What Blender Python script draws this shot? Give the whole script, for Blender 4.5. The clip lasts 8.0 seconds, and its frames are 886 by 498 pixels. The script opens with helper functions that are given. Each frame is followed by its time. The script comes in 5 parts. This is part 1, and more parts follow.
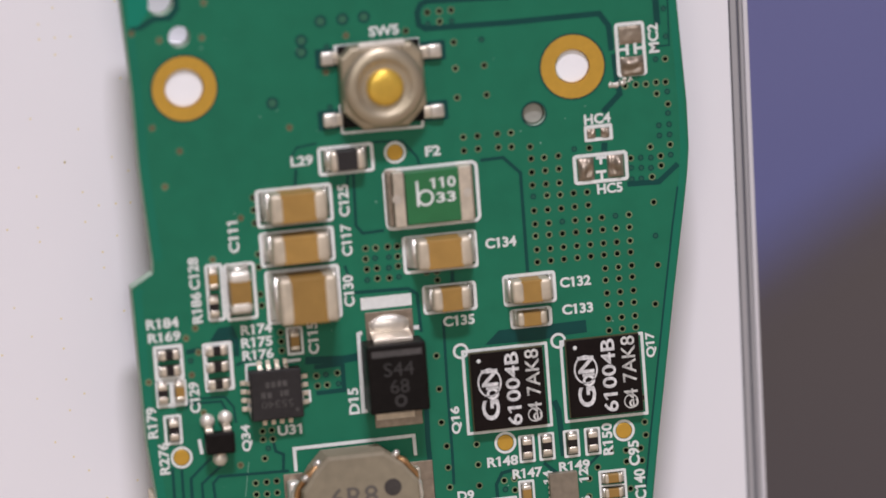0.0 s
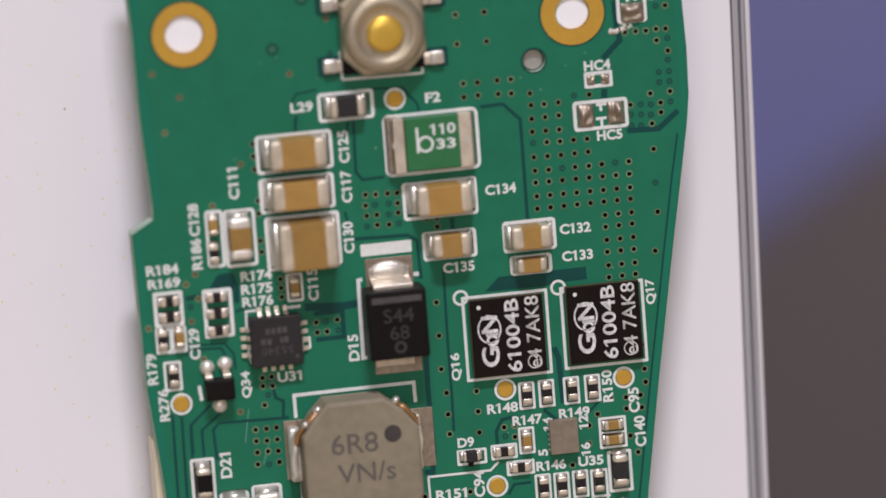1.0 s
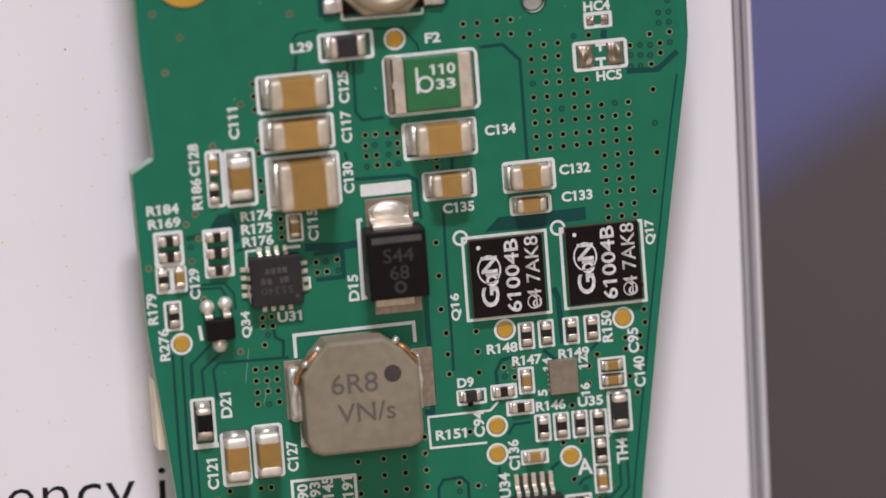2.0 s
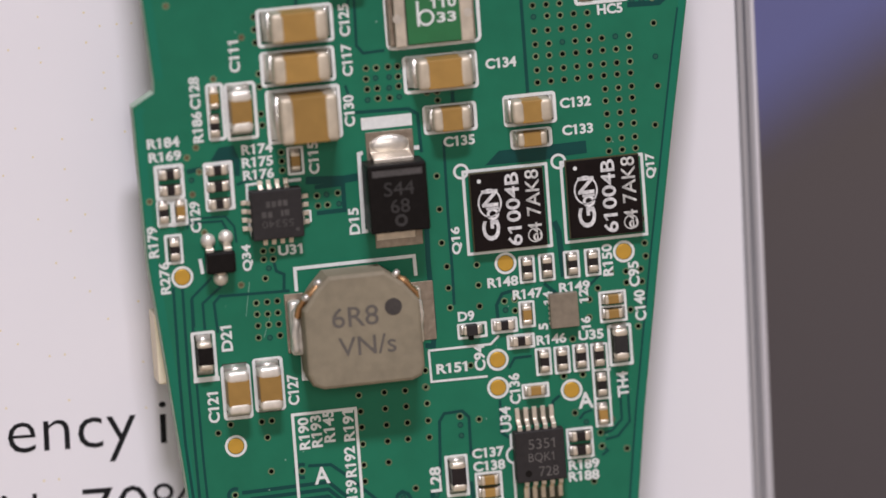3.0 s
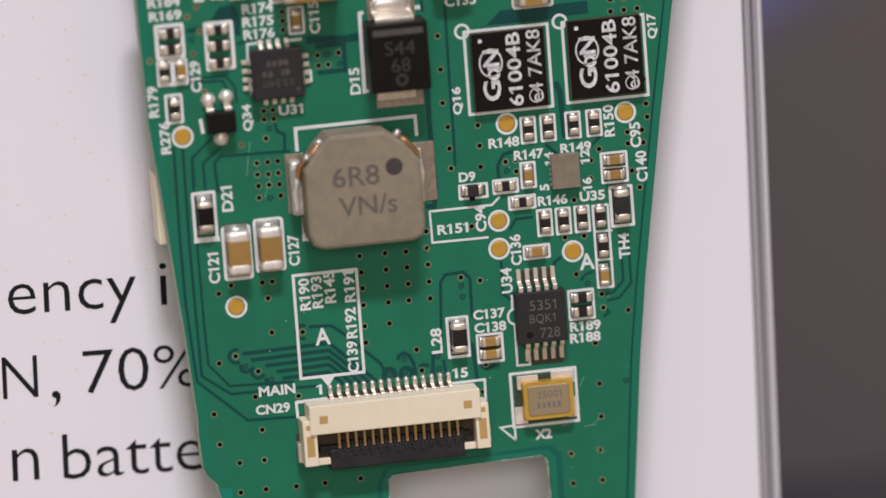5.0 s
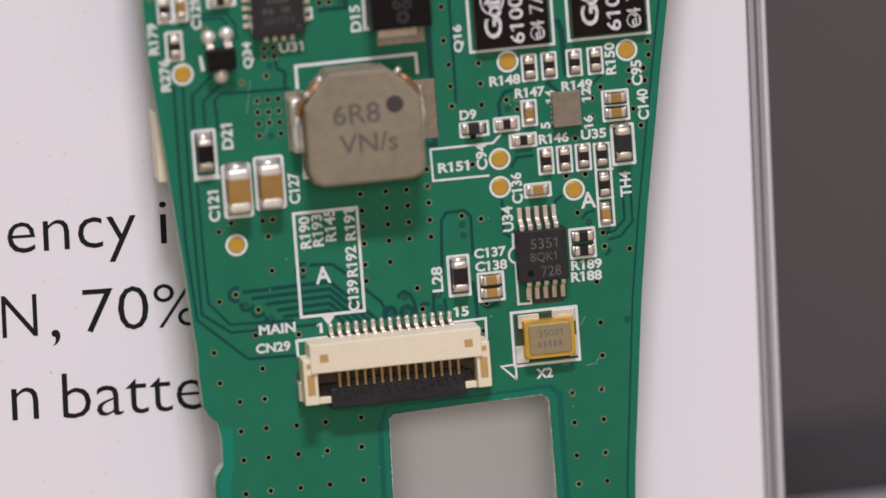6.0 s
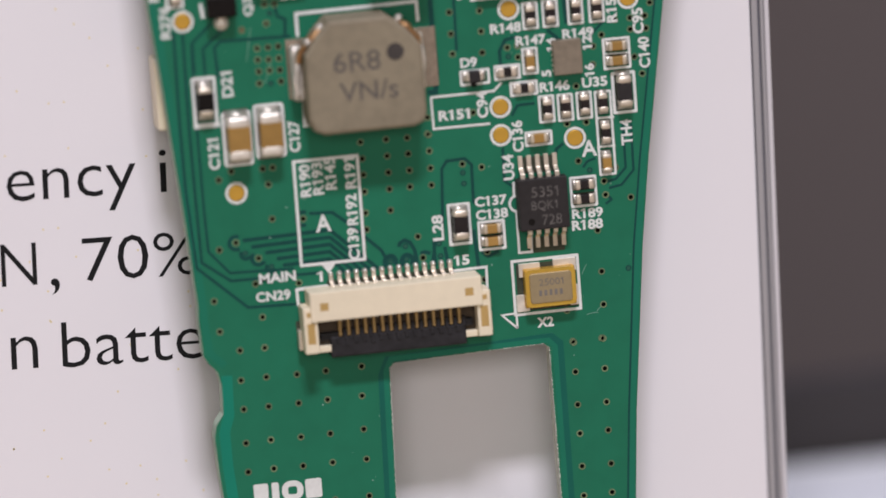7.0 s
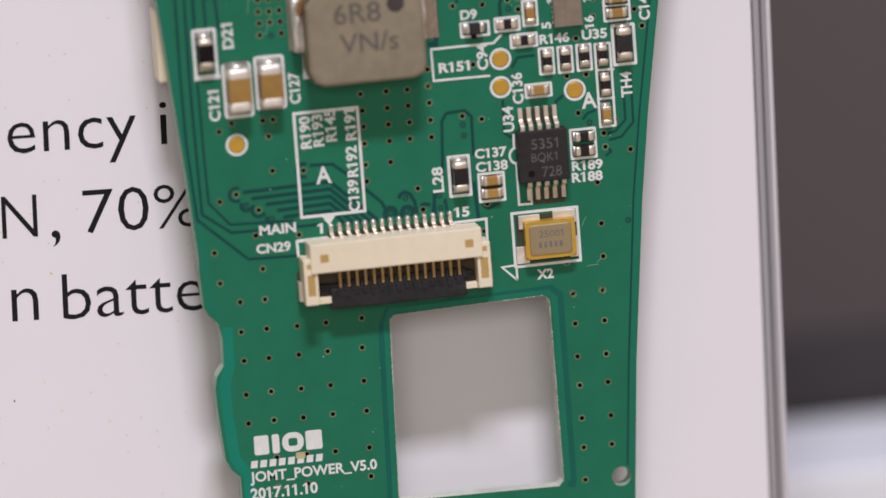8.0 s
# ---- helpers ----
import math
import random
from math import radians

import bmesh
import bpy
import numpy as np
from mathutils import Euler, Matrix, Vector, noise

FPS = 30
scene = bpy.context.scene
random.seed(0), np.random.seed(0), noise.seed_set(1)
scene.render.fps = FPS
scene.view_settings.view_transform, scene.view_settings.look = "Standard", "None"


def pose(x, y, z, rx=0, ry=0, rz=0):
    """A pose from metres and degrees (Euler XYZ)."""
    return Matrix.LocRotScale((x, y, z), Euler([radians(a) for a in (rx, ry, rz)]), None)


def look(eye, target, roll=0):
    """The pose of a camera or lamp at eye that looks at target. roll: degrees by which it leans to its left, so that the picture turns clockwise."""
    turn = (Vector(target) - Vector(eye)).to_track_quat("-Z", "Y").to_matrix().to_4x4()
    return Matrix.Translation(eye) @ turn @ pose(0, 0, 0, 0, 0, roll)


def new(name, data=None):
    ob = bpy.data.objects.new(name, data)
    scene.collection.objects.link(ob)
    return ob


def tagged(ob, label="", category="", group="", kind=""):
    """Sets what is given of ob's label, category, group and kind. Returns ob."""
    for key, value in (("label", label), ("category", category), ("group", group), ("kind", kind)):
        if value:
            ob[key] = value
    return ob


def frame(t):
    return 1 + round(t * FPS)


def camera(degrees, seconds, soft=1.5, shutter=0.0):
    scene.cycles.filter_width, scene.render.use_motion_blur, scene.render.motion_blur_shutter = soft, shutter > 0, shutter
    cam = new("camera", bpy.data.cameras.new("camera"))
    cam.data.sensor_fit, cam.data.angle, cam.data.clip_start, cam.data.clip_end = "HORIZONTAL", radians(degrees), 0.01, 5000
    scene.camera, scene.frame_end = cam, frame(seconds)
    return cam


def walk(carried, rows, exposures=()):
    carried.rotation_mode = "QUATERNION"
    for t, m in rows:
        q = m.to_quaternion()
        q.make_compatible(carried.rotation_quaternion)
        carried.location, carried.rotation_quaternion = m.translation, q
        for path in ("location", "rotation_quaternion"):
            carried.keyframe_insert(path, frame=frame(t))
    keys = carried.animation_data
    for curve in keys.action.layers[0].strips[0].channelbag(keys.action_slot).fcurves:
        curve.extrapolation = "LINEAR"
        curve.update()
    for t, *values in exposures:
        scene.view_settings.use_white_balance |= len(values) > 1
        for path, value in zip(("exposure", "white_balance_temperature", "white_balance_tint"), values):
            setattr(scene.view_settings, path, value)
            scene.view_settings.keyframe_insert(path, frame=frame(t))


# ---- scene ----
# One circuit board in front of a printed sheet, in millimetres; x along the board, z up it, y away from the eye.
MM = 0.001
cam = camera(4.8272, 8.0, 1.6)
cam.data.dof.use_dof = True
cam.data.dof.focus_distance = 0.6032
cam.data.dof.aperture_fstop = 18.0
TURN = (79.053, 4.188, -10.073)
ROWS = [
    (0.0, -94.839, -581.457, 113.639),
    (0.5, -94.931, -581.345, 112.081),
    (1.0, -95.148, -581.987, 110.652),
    (2.5, -95.867, -583.969, 105.683),
    (3.0, -96.088, -584.280, 103.770),
    (3.5, -96.412, -585.128, 101.904),
    (4.0, -96.631, -585.384, 99.890),
    (4.5, -96.677, -584.662, 97.714),
    (6.0, -96.859, -583.077, 91.865),
    (6.5, -96.777, -581.733, 90.042),
    (7.0, -96.926, -581.923, 88.653),
    (7.5, -97.197, -582.960, 87.466),
    (8.0, -97.352, -583.261, 86.126),
]
walk(cam, [(t, pose(x * MM, y * MM, z * MM, *TURN)) for t, x, y, z in ROWS])

# ---- light: the hall's ceiling lamp and an added frontal fill ----
world = bpy.data.worlds.new("hall_air")
scene.world = world
world.use_nodes = True
world.node_tree.nodes["Background"].inputs[0].default_value = (1.0, 0.95, 0.93, 1)
world.node_tree.nodes["Background"].inputs[1].default_value = 0.13
scene.view_settings.exposure = -0.11


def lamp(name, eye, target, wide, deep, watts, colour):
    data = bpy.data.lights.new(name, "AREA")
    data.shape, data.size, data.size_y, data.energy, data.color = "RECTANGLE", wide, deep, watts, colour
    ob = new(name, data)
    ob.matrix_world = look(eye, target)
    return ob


lamp("ceiling_spot_panel_light", (-0.02, -1.02, 1.58), (0, 0, 0), 0.42, 0.14, 31.0, (1.0, 0.955, 1.09))
# Added fill from behind the eye; it only lifts the shadows.
lamp("frontal_fill_light", (-0.9, -6.0, 1.9), (0, 0, 0), 3.5, 1.8, 112, (1.0, 0.95, 0.95))


# ---- materials ----
def mat(name, colour, rough=0.5, metal=0.0, grain=0.0, scale=900.0, bump=0.0, coat=0.0, spec=0.5, trans=0.0, vary=0.0, ior=1.45):
    m = bpy.data.materials.new(name)
    m.use_nodes = True
    nt = m.node_tree
    p = nt.nodes["Principled BSDF"]
    p.inputs["Roughness"].default_value = rough
    p.inputs["Metallic"].default_value = metal
    p.inputs["Coat Weight"].default_value = coat
    p.inputs["Coat Roughness"].default_value = 0.2
    p.inputs["Specular IOR Level"].default_value = spec
    p.inputs["Transmission Weight"].default_value = trans
    p.inputs["IOR"].default_value = ior
    p.inputs["Base Color"].default_value = (*colour, 1)
    link = nt.links.new
    if grain or bump:
        co = nt.nodes.new("ShaderNodeTexCoord")
        fine = nt.nodes.new("ShaderNodeTexNoise")
        fine.inputs["Scale"].default_value = scale
        fine.inputs["Detail"].default_value = 4
        wide = nt.nodes.new("ShaderNodeTexNoise")
        wide.inputs["Scale"].default_value = scale * 0.13
        wide.inputs["Detail"].default_value = 3
        link(co.outputs["Object"], fine.inputs["Vector"])
        link(co.outputs["Object"], wide.inputs["Vector"])
        both = nt.nodes.new("ShaderNodeMath")
        both.operation = "ADD"
        link(fine.outputs["Fac"], both.inputs[0])
        link(wide.outputs["Fac"], both.inputs[1])
        span = nt.nodes.new("ShaderNodeMapRange")
        span.inputs["From Min"].default_value, span.inputs["From Max"].default_value = 0.6, 1.4
        span.inputs["To Min"].default_value, span.inputs["To Max"].default_value = 1 - grain, 1 + grain
        link(both.outputs[0], span.inputs["Value"])
        last = span.outputs[0]
        if vary:
            info = nt.nodes.new("ShaderNodeObjectInfo")
            r = nt.nodes.new("ShaderNodeMapRange")
            r.inputs["To Min"].default_value, r.inputs["To Max"].default_value = 1 - vary, 1 + vary
            link(info.outputs["Random"], r.inputs["Value"])
            mul = nt.nodes.new("ShaderNodeMath")
            mul.operation = "MULTIPLY"
            link(last, mul.inputs[0])
            link(r.outputs[0], mul.inputs[1])
            last = mul.outputs[0]
        mix = nt.nodes.new("ShaderNodeVectorMath")
        mix.operation = "SCALE"
        mix.inputs[0].default_value = colour
        link(last, mix.inputs["Scale"])
        link(mix.outputs[0], p.inputs["Base Color"])
        if bump:
            b = nt.nodes.new("ShaderNodeBump")
            b.inputs["Strength"].default_value = bump
            b.inputs["Distance"].default_value = 0.00005
            link(fine.outputs["Fac"], b.inputs["Height"])
            link(b.outputs["Normal"], p.inputs["Normal"])
    return m


MASK = mat("green_solder_mask", (0.011, 0.152, 0.082), 0.38, grain=0.10, scale=700, bump=0.05, spec=0.3)
# Mask over bare laminate, colour brightened as if light came through it.
MASK_BARE = mat("green_mask_backlit_laminate", (0.004, 0.20, 0.128), 0.4, grain=0.08, scale=500, spec=0.3)
MASK_GAP = mat("dark_green_mask_between_copper", (0.003, 0.056, 0.049), 0.4, grain=0.12, scale=900, spec=0.3)
MASK_EDGE = mat("green_mask_near_the_edge", (0.008, 0.160, 0.094), 0.4, grain=0.08, scale=500, spec=0.3)
MASK_BORDER = mat("deep_green_mask_border", (0.004, 0.108, 0.078), 0.4, grain=0.08, scale=500, spec=0.3)
LAMINATE = mat("cut_laminate_edge", (0.34, 0.43, 0.34), 0.8, grain=0.25, scale=3000, bump=0.4)
FIBRE = mat("torn_glass_fibre", (0.58, 0.60, 0.53), 0.85, grain=0.25, scale=3000, bump=0.5)
SILK = mat("white_screen_print", (0.70, 0.71, 0.68), 0.6, grain=0.10, scale=4000)
GOLD = mat("gold_plating", (0.62, 0.36, 0.055), 0.45, 0.55, grain=0.08, scale=2500)
BRASS = mat("dull_brass", (0.36, 0.24, 0.10), 0.42, 0.6, grain=0.15, scale=2500)
GOLD_SHINY = mat("polished_brass", (0.70, 0.45, 0.075), 0.33, 0.65, grain=0.2, scale=1300, bump=0.5)
PACKAGE_EDGE = mat("dull_olive_package_edge", (0.10, 0.085, 0.035), 0.5, 0.4, grain=0.2, scale=2500)
GREY_POST = mat("grey_metal_post", (0.36, 0.35, 0.31), 0.5, 0.3, grain=0.15, scale=2500, bump=0.2)
TIN = mat("tinned_terminal", (0.70, 0.62, 0.51), 0.34, 0.62, grain=0.24, scale=1700, bump=0.6)
FROSTED = mat("frosted_tin", (0.76, 0.71, 0.63), 0.40, 0.55, grain=0.30, scale=1500, bump=0.9)
CAP_TIN = mat("matt_tinned_cap", (0.56, 0.485, 0.375), 0.50, 0.50, grain=0.30, scale=1300, bump=0.9)
SOLDER = mat("solder", (0.72, 0.67, 0.60), 0.34, 0.75, grain=0.25, scale=1800, bump=0.8)
SOLDER_MATT = mat("matt_solder_pad", (0.33, 0.27, 0.21), 0.42, 0.75, grain=0.3, scale=2600, bump=0.7)
STEEL = mat("brushed_steel", (0.43, 0.365, 0.265), 0.40, 0.72, grain=0.16, scale=900, bump=0.25)
CERAMIC = mat("tan_ceramic", (0.33, 0.188, 0.046), 0.45, grain=0.12, scale=1500, vary=0.15)
BLACK = mat("black_moulding", (0.008, 0.0065, 0.006), 0.42, grain=0.3, scale=3500, bump=0.25, spec=0.15)
CHIP_GREY = mat("grey_black_moulding", (0.024, 0.021, 0.021), 0.55, grain=0.2, scale=3500, bump=0.25, spec=0.3)
GLOSS_BLACK = mat("glossy_black_package", (0.008, 0.005, 0.005), 0.30, grain=0.3, scale=2500, spec=0.2)
GLASS_BLACK = mat("resistor_glaze", (0.018, 0.014, 0.014), 0.35, grain=0.2, scale=2500, spec=0.3)
FERRITE = mat("grey_ferrite_moulding", (0.235, 0.198, 0.134), 0.62, grain=0.16, scale=1700, bump=0.35)
FERRITE_INK = mat("grey_ink", (0.11, 0.096, 0.082), 0.7, grain=0.2, scale=4000)
DOT_INK = mat("dark_brown_ink", (0.045, 0.038, 0.034), 0.7, grain=0.25, scale=4000)
COPPER = mat("copper_wire", (0.62, 0.36, 0.18), 0.35, 0.9, grain=0.2, scale=2500)
CREAM = mat("cream_nylon", (0.78, 0.69, 0.51), 0.48, grain=0.05, scale=1500)
NYLON = mat("white_nylon", (0.88, 0.87, 0.88), 0.5, grain=0.03, scale=900)
# Darker cream that imitates the shade inside the connector's pockets.
CREAM_DARK = mat("amber_recess_shade", (0.46, 0.30, 0.10), 0.6, grain=0.1, scale=1500)
FLAP = mat("black_nylon", (0.020, 0.019, 0.021), 0.5, spec=0.3, grain=0.5, scale=2500, bump=0.2)
RAIL = mat("dark_brown_slot", (0.055, 0.034, 0.016), 0.6, grain=0.2, scale=2500)
PTC = mat("green_polymer_coat", (0.022, 0.15, 0.050), 0.4, grain=0.1, scale=1800)
LID = mat("matt_metal_lid", (0.36, 0.285, 0.165), 0.45, 0.5, grain=0.08, scale=3500, bump=0.2)
FLAT_TOP = mat("grey_brown_chip_top", (0.235, 0.195, 0.145), 0.42, 0.3, grain=0.25, scale=2200, bump=0.2)
GREY_PRINT = mat("grey_print", (0.16, 0.145, 0.13), 0.6, grain=0.15, scale=4000)
DARK_PRINT = mat("faint_dark_print", (0.031, 0.028, 0.027), 0.6, grain=0.15, scale=4000)
WHITE_PRINT = mat("speckled_white_print", (0.60, 0.59, 0.58), 0.6, grain=0.5, scale=5000)
WORN_PRINT = mat("worn_white_print", (0.50, 0.49, 0.46), 0.6, grain=0.75, scale=5000)
CHIP_PALE = mat("worn_grey_chip_print", (0.105, 0.095, 0.088), 0.6, grain=0.5, scale=4500)
CHIP_PRINT = mat("faded_chip_print", (0.062, 0.056, 0.053), 0.6, grain=0.5, scale=5000)
# Near-black colour standing in for the darkness inside a drilled via.
HOLE_DARK = mat("painted_hole_dark", (0.003, 0.003, 0.002), 0.9, spec=0.05)
# Mask opening round pads, its colour darkened for the shade beside parts.
SHADED_WINDOW = mat("shaded_pad_surround", (0.050, 0.056, 0.038), 0.6, grain=0.3, scale=2500, spec=0.2)
VIA_RING = mat("masked_copper_ring", (0.14, 0.19, 0.10), 0.35, grain=0.15, scale=3000, vary=0.25)
PAPER = mat("white_paper", (0.775, 0.752, 0.770), 0.85, grain=0.012, scale=160, bump=0.06)
INK = mat("black_toner", (0.012, 0.012, 0.013), 0.6, grain=0.3, scale=2500, spec=0.15)
DOTS = mat("faint_yellow_ink", (0.76, 0.65, 0.38), 0.85)
ACRYLIC = mat("clear_acrylic", (0.96, 0.97, 0.98), 0.03, trans=1.0)
# Stripe colours imitating what a clear acrylic edge refracts and reflects.
EDGE_DARK = mat("dark_painted_refraction", (0.19, 0.19, 0.215), 0.3, trans=0.25, ior=1.1)
EDGE_GREY = mat("grey_painted_refraction", (0.47, 0.45, 0.455), 0.3, trans=0.25, ior=1.1)
EDGE_LIGHT = mat("bright_painted_refraction", (0.76, 0.73, 0.75), 0.25, trans=0.2, ior=1.1)
BLUE = mat("blue_panel_paint", (0.146, 0.149, 0.312), 0.6, grain=0.04, scale=40)
BROWN = mat("brown_grey_panel_paint", (0.110, 0.091, 0.087), 0.6, grain=0.05, scale=40)
WHITE_TOP = mat("white_table_laminate", (0.78, 0.80, 0.82), 0.5, grain=0.02, scale=60)
# Wood tone picked for the warm light it throws back into shadows.
BOUNCE_TOP = mat("warm_bounce_table_top", (0.42, 0.34, 0.24), 0.85, grain=0.2, scale=120)


# ---- mesh helpers (millimetres) ----
def place(ob, x, y, z, turn=0.0):
    """turn: degrees anticlockwise as seen from the eye."""
    ob.matrix_basis = pose(x * MM, y * MM, z * MM, 0, -turn, 0)
    return ob


def holder(name, x, z, turn=0.0, y=0.0):
    return place(new(name), x, y, z, turn)


def part(name, bm, material, parent, label="", kind="", smooth=False):
    mesh = bpy.data.meshes.new(name)
    bm.to_mesh(mesh)
    bm.free()
    for f in mesh.polygons:
        f.use_smooth = smooth
    mesh.materials.append(material)
    ob = new(name, mesh)
    ob.parent = parent
    return tagged(ob, label, kind=kind)


def box(x0, x1, y0, y1, z0, z1, bevel=0.0, segments=2, bm=None):
    """A block; y0 is nearer the eye."""
    fresh = bmesh.new()
    bmesh.ops.create_cube(fresh, size=1.0)
    for v in fresh.verts:
        v.co = Vector((((x0 + x1) / 2 + v.co.x * (x1 - x0)) * MM, ((y0 + y1) / 2 + v.co.y * (y1 - y0)) * MM, ((z0 + z1) / 2 + v.co.z * (z1 - z0)) * MM))
    if bevel:
        bmesh.ops.bevel(fresh, geom=fresh.edges[:], offset=bevel * MM, segments=segments, affect="EDGES", profile=0.5)
    return join(bm, fresh)


def join(bm, fresh):
    if bm is None:
        return fresh
    mesh = bpy.data.meshes.new("spare")
    fresh.to_mesh(mesh)
    fresh.free()
    bm.from_mesh(mesh)
    bpy.data.meshes.remove(mesh)
    return bm


def slab(points, y0, y1, bm=None, bevel=0.0):
    """A flat shape of (x, z) corners, running from y0 (near) back to y1."""
    fresh = bmesh.new()
    ring = [fresh.verts.new((x * MM, y0 * MM, z * MM)) for x, z in points]
    face = fresh.faces.new(ring)
    face.normal_update()
    if face.normal.y > 0:
        bmesh.ops.reverse_faces(fresh, faces=[face])
    if y1 > y0:
        back = bmesh.ops.extrude_face_region(fresh, geom=[face])
        for v in back["geom"]:
            if isinstance(v, bmesh.types.BMVert):
                v.co.y = y1 * MM
        bmesh.ops.recalc_face_normals(fresh, faces=fresh.faces[:])
    if bevel:
        edges = [e for e in fresh.edges if all(abs(v.co.y - y0 * MM) < 1e-7 for v in e.verts)]
        bmesh.ops.bevel(fresh, geom=edges, offset=bevel * MM, segments=2, affect="EDGES", profile=0.5)
    return join(bm, fresh)


def circle(cx, cz, r, n=32):
    return [(cx + r * math.cos(2 * math.pi * i / n), cz + r * math.sin(2 * math.pi * i / n)) for i in range(n)]


def rounded(w, h, r, cx=0.0, cz=0.0, n=5):
    out = []
    for k, (sx, sz) in enumerate(((1, 1), (-1, 1), (-1, -1), (1, -1))):
        for i in range(n + 1):
            a = math.pi / 2 * (k + i / n)
            out.append((cx + sx * (w / 2 - r) + r * math.cos(a), cz + sz * (h / 2 - r) + r * math.sin(a)))
    return out


def band(outer, inner, y0, y1, bm=None):
    """The band between two loops with as many corners each."""
    fresh = bmesh.new()
    rings = [[fresh.verts.new((x * MM, y * MM, z * MM)) for x, z in loop] for loop, y in ((outer, y0), (inner, y0), (inner, y1), (outer, y1))]
    n = len(outer)
    for a, b in ((0, 1), (1, 2), (2, 3), (3, 0)):
        for i in range(n):
            j = (i + 1) % n
            fresh.faces.new((rings[a][i], rings[a][j], rings[b][j], rings[b][i]))
    bmesh.ops.recalc_face_normals(fresh, faces=fresh.faces[:])
    return join(bm, fresh)


def stroke(points, width, y0, y1, bm=None):
    """A mitred line of that width along (x, z) points."""
    left, right = [], []
    for i, p in enumerate(points):
        a, b = Vector(points[max(i - 1, 0)]), Vector(points[min(i + 1, len(points) - 1)])
        p = Vector(p)
        d0, d1 = (p - a), (b - p)
        d0, d1 = (d0 if d0.length else d1).normalized(), (d1 if d1.length else d0).normalized()
        n = Vector((-d0.y - d1.y, d0.x + d1.x)).normalized()
        k = width / 2 / max(0.5, n.dot(Vector((-d0.y, d0.x))))
        left.append(tuple(p + n * k))
        right.append(tuple(p - n * k))
    return slab(left + right[::-1], y0, y1, bm)


def turned(profile, n=32, bm=None, cx=0.0, cz=0.0):
    """A turned form about y: (radius, y) pairs from the back to the front."""
    fresh = bmesh.new()
    rings = []
    for r, y in profile:
        if r < 1e-6:
            rings.append([fresh.verts.new((cx * MM, y * MM, cz * MM))])
        else:
            rings.append([fresh.verts.new(((cx + r * math.cos(2 * math.pi * i / n)) * MM, y * MM, (cz + r * math.sin(2 * math.pi * i / n)) * MM)) for i in range(n)])
    for a, b in zip(rings, rings[1:]):
        for i in range(n):
            j = (i + 1) % n
            if len(b) == 1:
                fresh.faces.new((a[i], a[j], b[0]))
            elif len(a) == 1:
                fresh.faces.new((a[0], b[j], b[i]))
            else:
                fresh.faces.new((a[i], a[j], b[j], b[i]))
    bmesh.ops.recalc_face_normals(fresh, faces=fresh.faces[:])
    return join(bm, fresh)


def words(text, size, depth=0.012, fat=0.0, squeeze=1.0):
    """Letters as a mesh that faces the eye, centred; size: the height of a capital."""
    curve = bpy.data.curves.new("letters", "FONT")
    curve.body, curve.size, curve.align_x, curve.align_y = text, size / 0.73, "CENTER", "CENTER"
    curve.extrude, curve.offset, curve.resolution_u = depth / 2, fat, 3
    ob = bpy.data.objects.new("letters", curve)
    scene.collection.objects.link(ob)
    mesh = bpy.data.meshes.new_from_object(ob.evaluated_get(bpy.context.evaluated_depsgraph_get()))
    bm = bmesh.new()
    bm.from_mesh(mesh)
    bpy.data.objects.remove(ob)
    bpy.data.curves.remove(curve)
    bpy.data.meshes.remove(mesh)
    xs = [v.co.x for v in bm.verts] or [0]
    zs = [v.co.y for v in bm.verts] or [0]
    mx, mz = (min(xs) + max(xs)) / 2, (min(zs) + max(zs)) / 2
    for v in bm.verts:
        v.co = Vector(((v.co.x - mx) * squeeze * MM, -v.co.z * MM, (v.co.y - mz) * MM))
    bmesh.ops.recalc_face_normals(bm, faces=bm.faces[:])
    if "1" in text and "I" not in text:
        add_flags(bm, size, depth)
    return bm


def add_flags(bm, size, depth):
    """The slanted stroke at the head of each figure one, which the font draws as a bare stem."""
    left, stems = set(bm.verts), []
    while left:
        heap, island = [left.pop()], []
        while heap:
            v = heap.pop()
            island.append(v.co.copy())
            for e in v.link_edges:
                o = e.other_vert(v)
                if o in left:
                    left.discard(o)
                    heap.append(o)
        xs, zs = [c.x / MM for c in island], [c.z / MM for c in island]
        if max(xs) - min(xs) < 0.38 * size and max(zs) - min(zs) > 0.75 * size:
            stems.append((round(min(xs), 3), round(max(zs), 3)))
    for x, z in sorted(set(stems)):
        slab([(x + 0.02, z), (x - 0.20 * size, z - 0.17 * size), (x - 0.20 * size, z - 0.31 * size), (x + 0.02, z - 0.20 * size)], -depth / 2, depth / 2, bm)


# ---- the circuit board ----
THICK = 1.2
board = tagged(holder("circuit_board", 0, 0), "green printed circuit board with white lettering before a printed sheet", "circuit board")
LEFT = [(-17.36, 17.14), (-17.37, 16.23), (-17.11, 11.32), (-17.05, 6.42), (-16.70, 0.98), (-16.75, 0.33), (-17.06, 0.17), (-17.88, -0.30), (-18.04, -0.39), (-17.93, -5.59), (-17.85, -9.55), (-17.45, -13.56),
        (-17.16, -16.82), (-16.69, -22.16), (-16.34, -26.84), (-16.38, -27.65), (-16.26, -29.80), (-16.03, -30.26), (-15.52, -30.81), (-15.33, -31.72), (-15.39, -33.30), (-15.83, -33.91), (-15.98, -34.62), (-15.86, -36.79), (-15.68, -38.80), (-15.40, -39.39), (-14.91, -39.84), (-14.86, -45.04)]
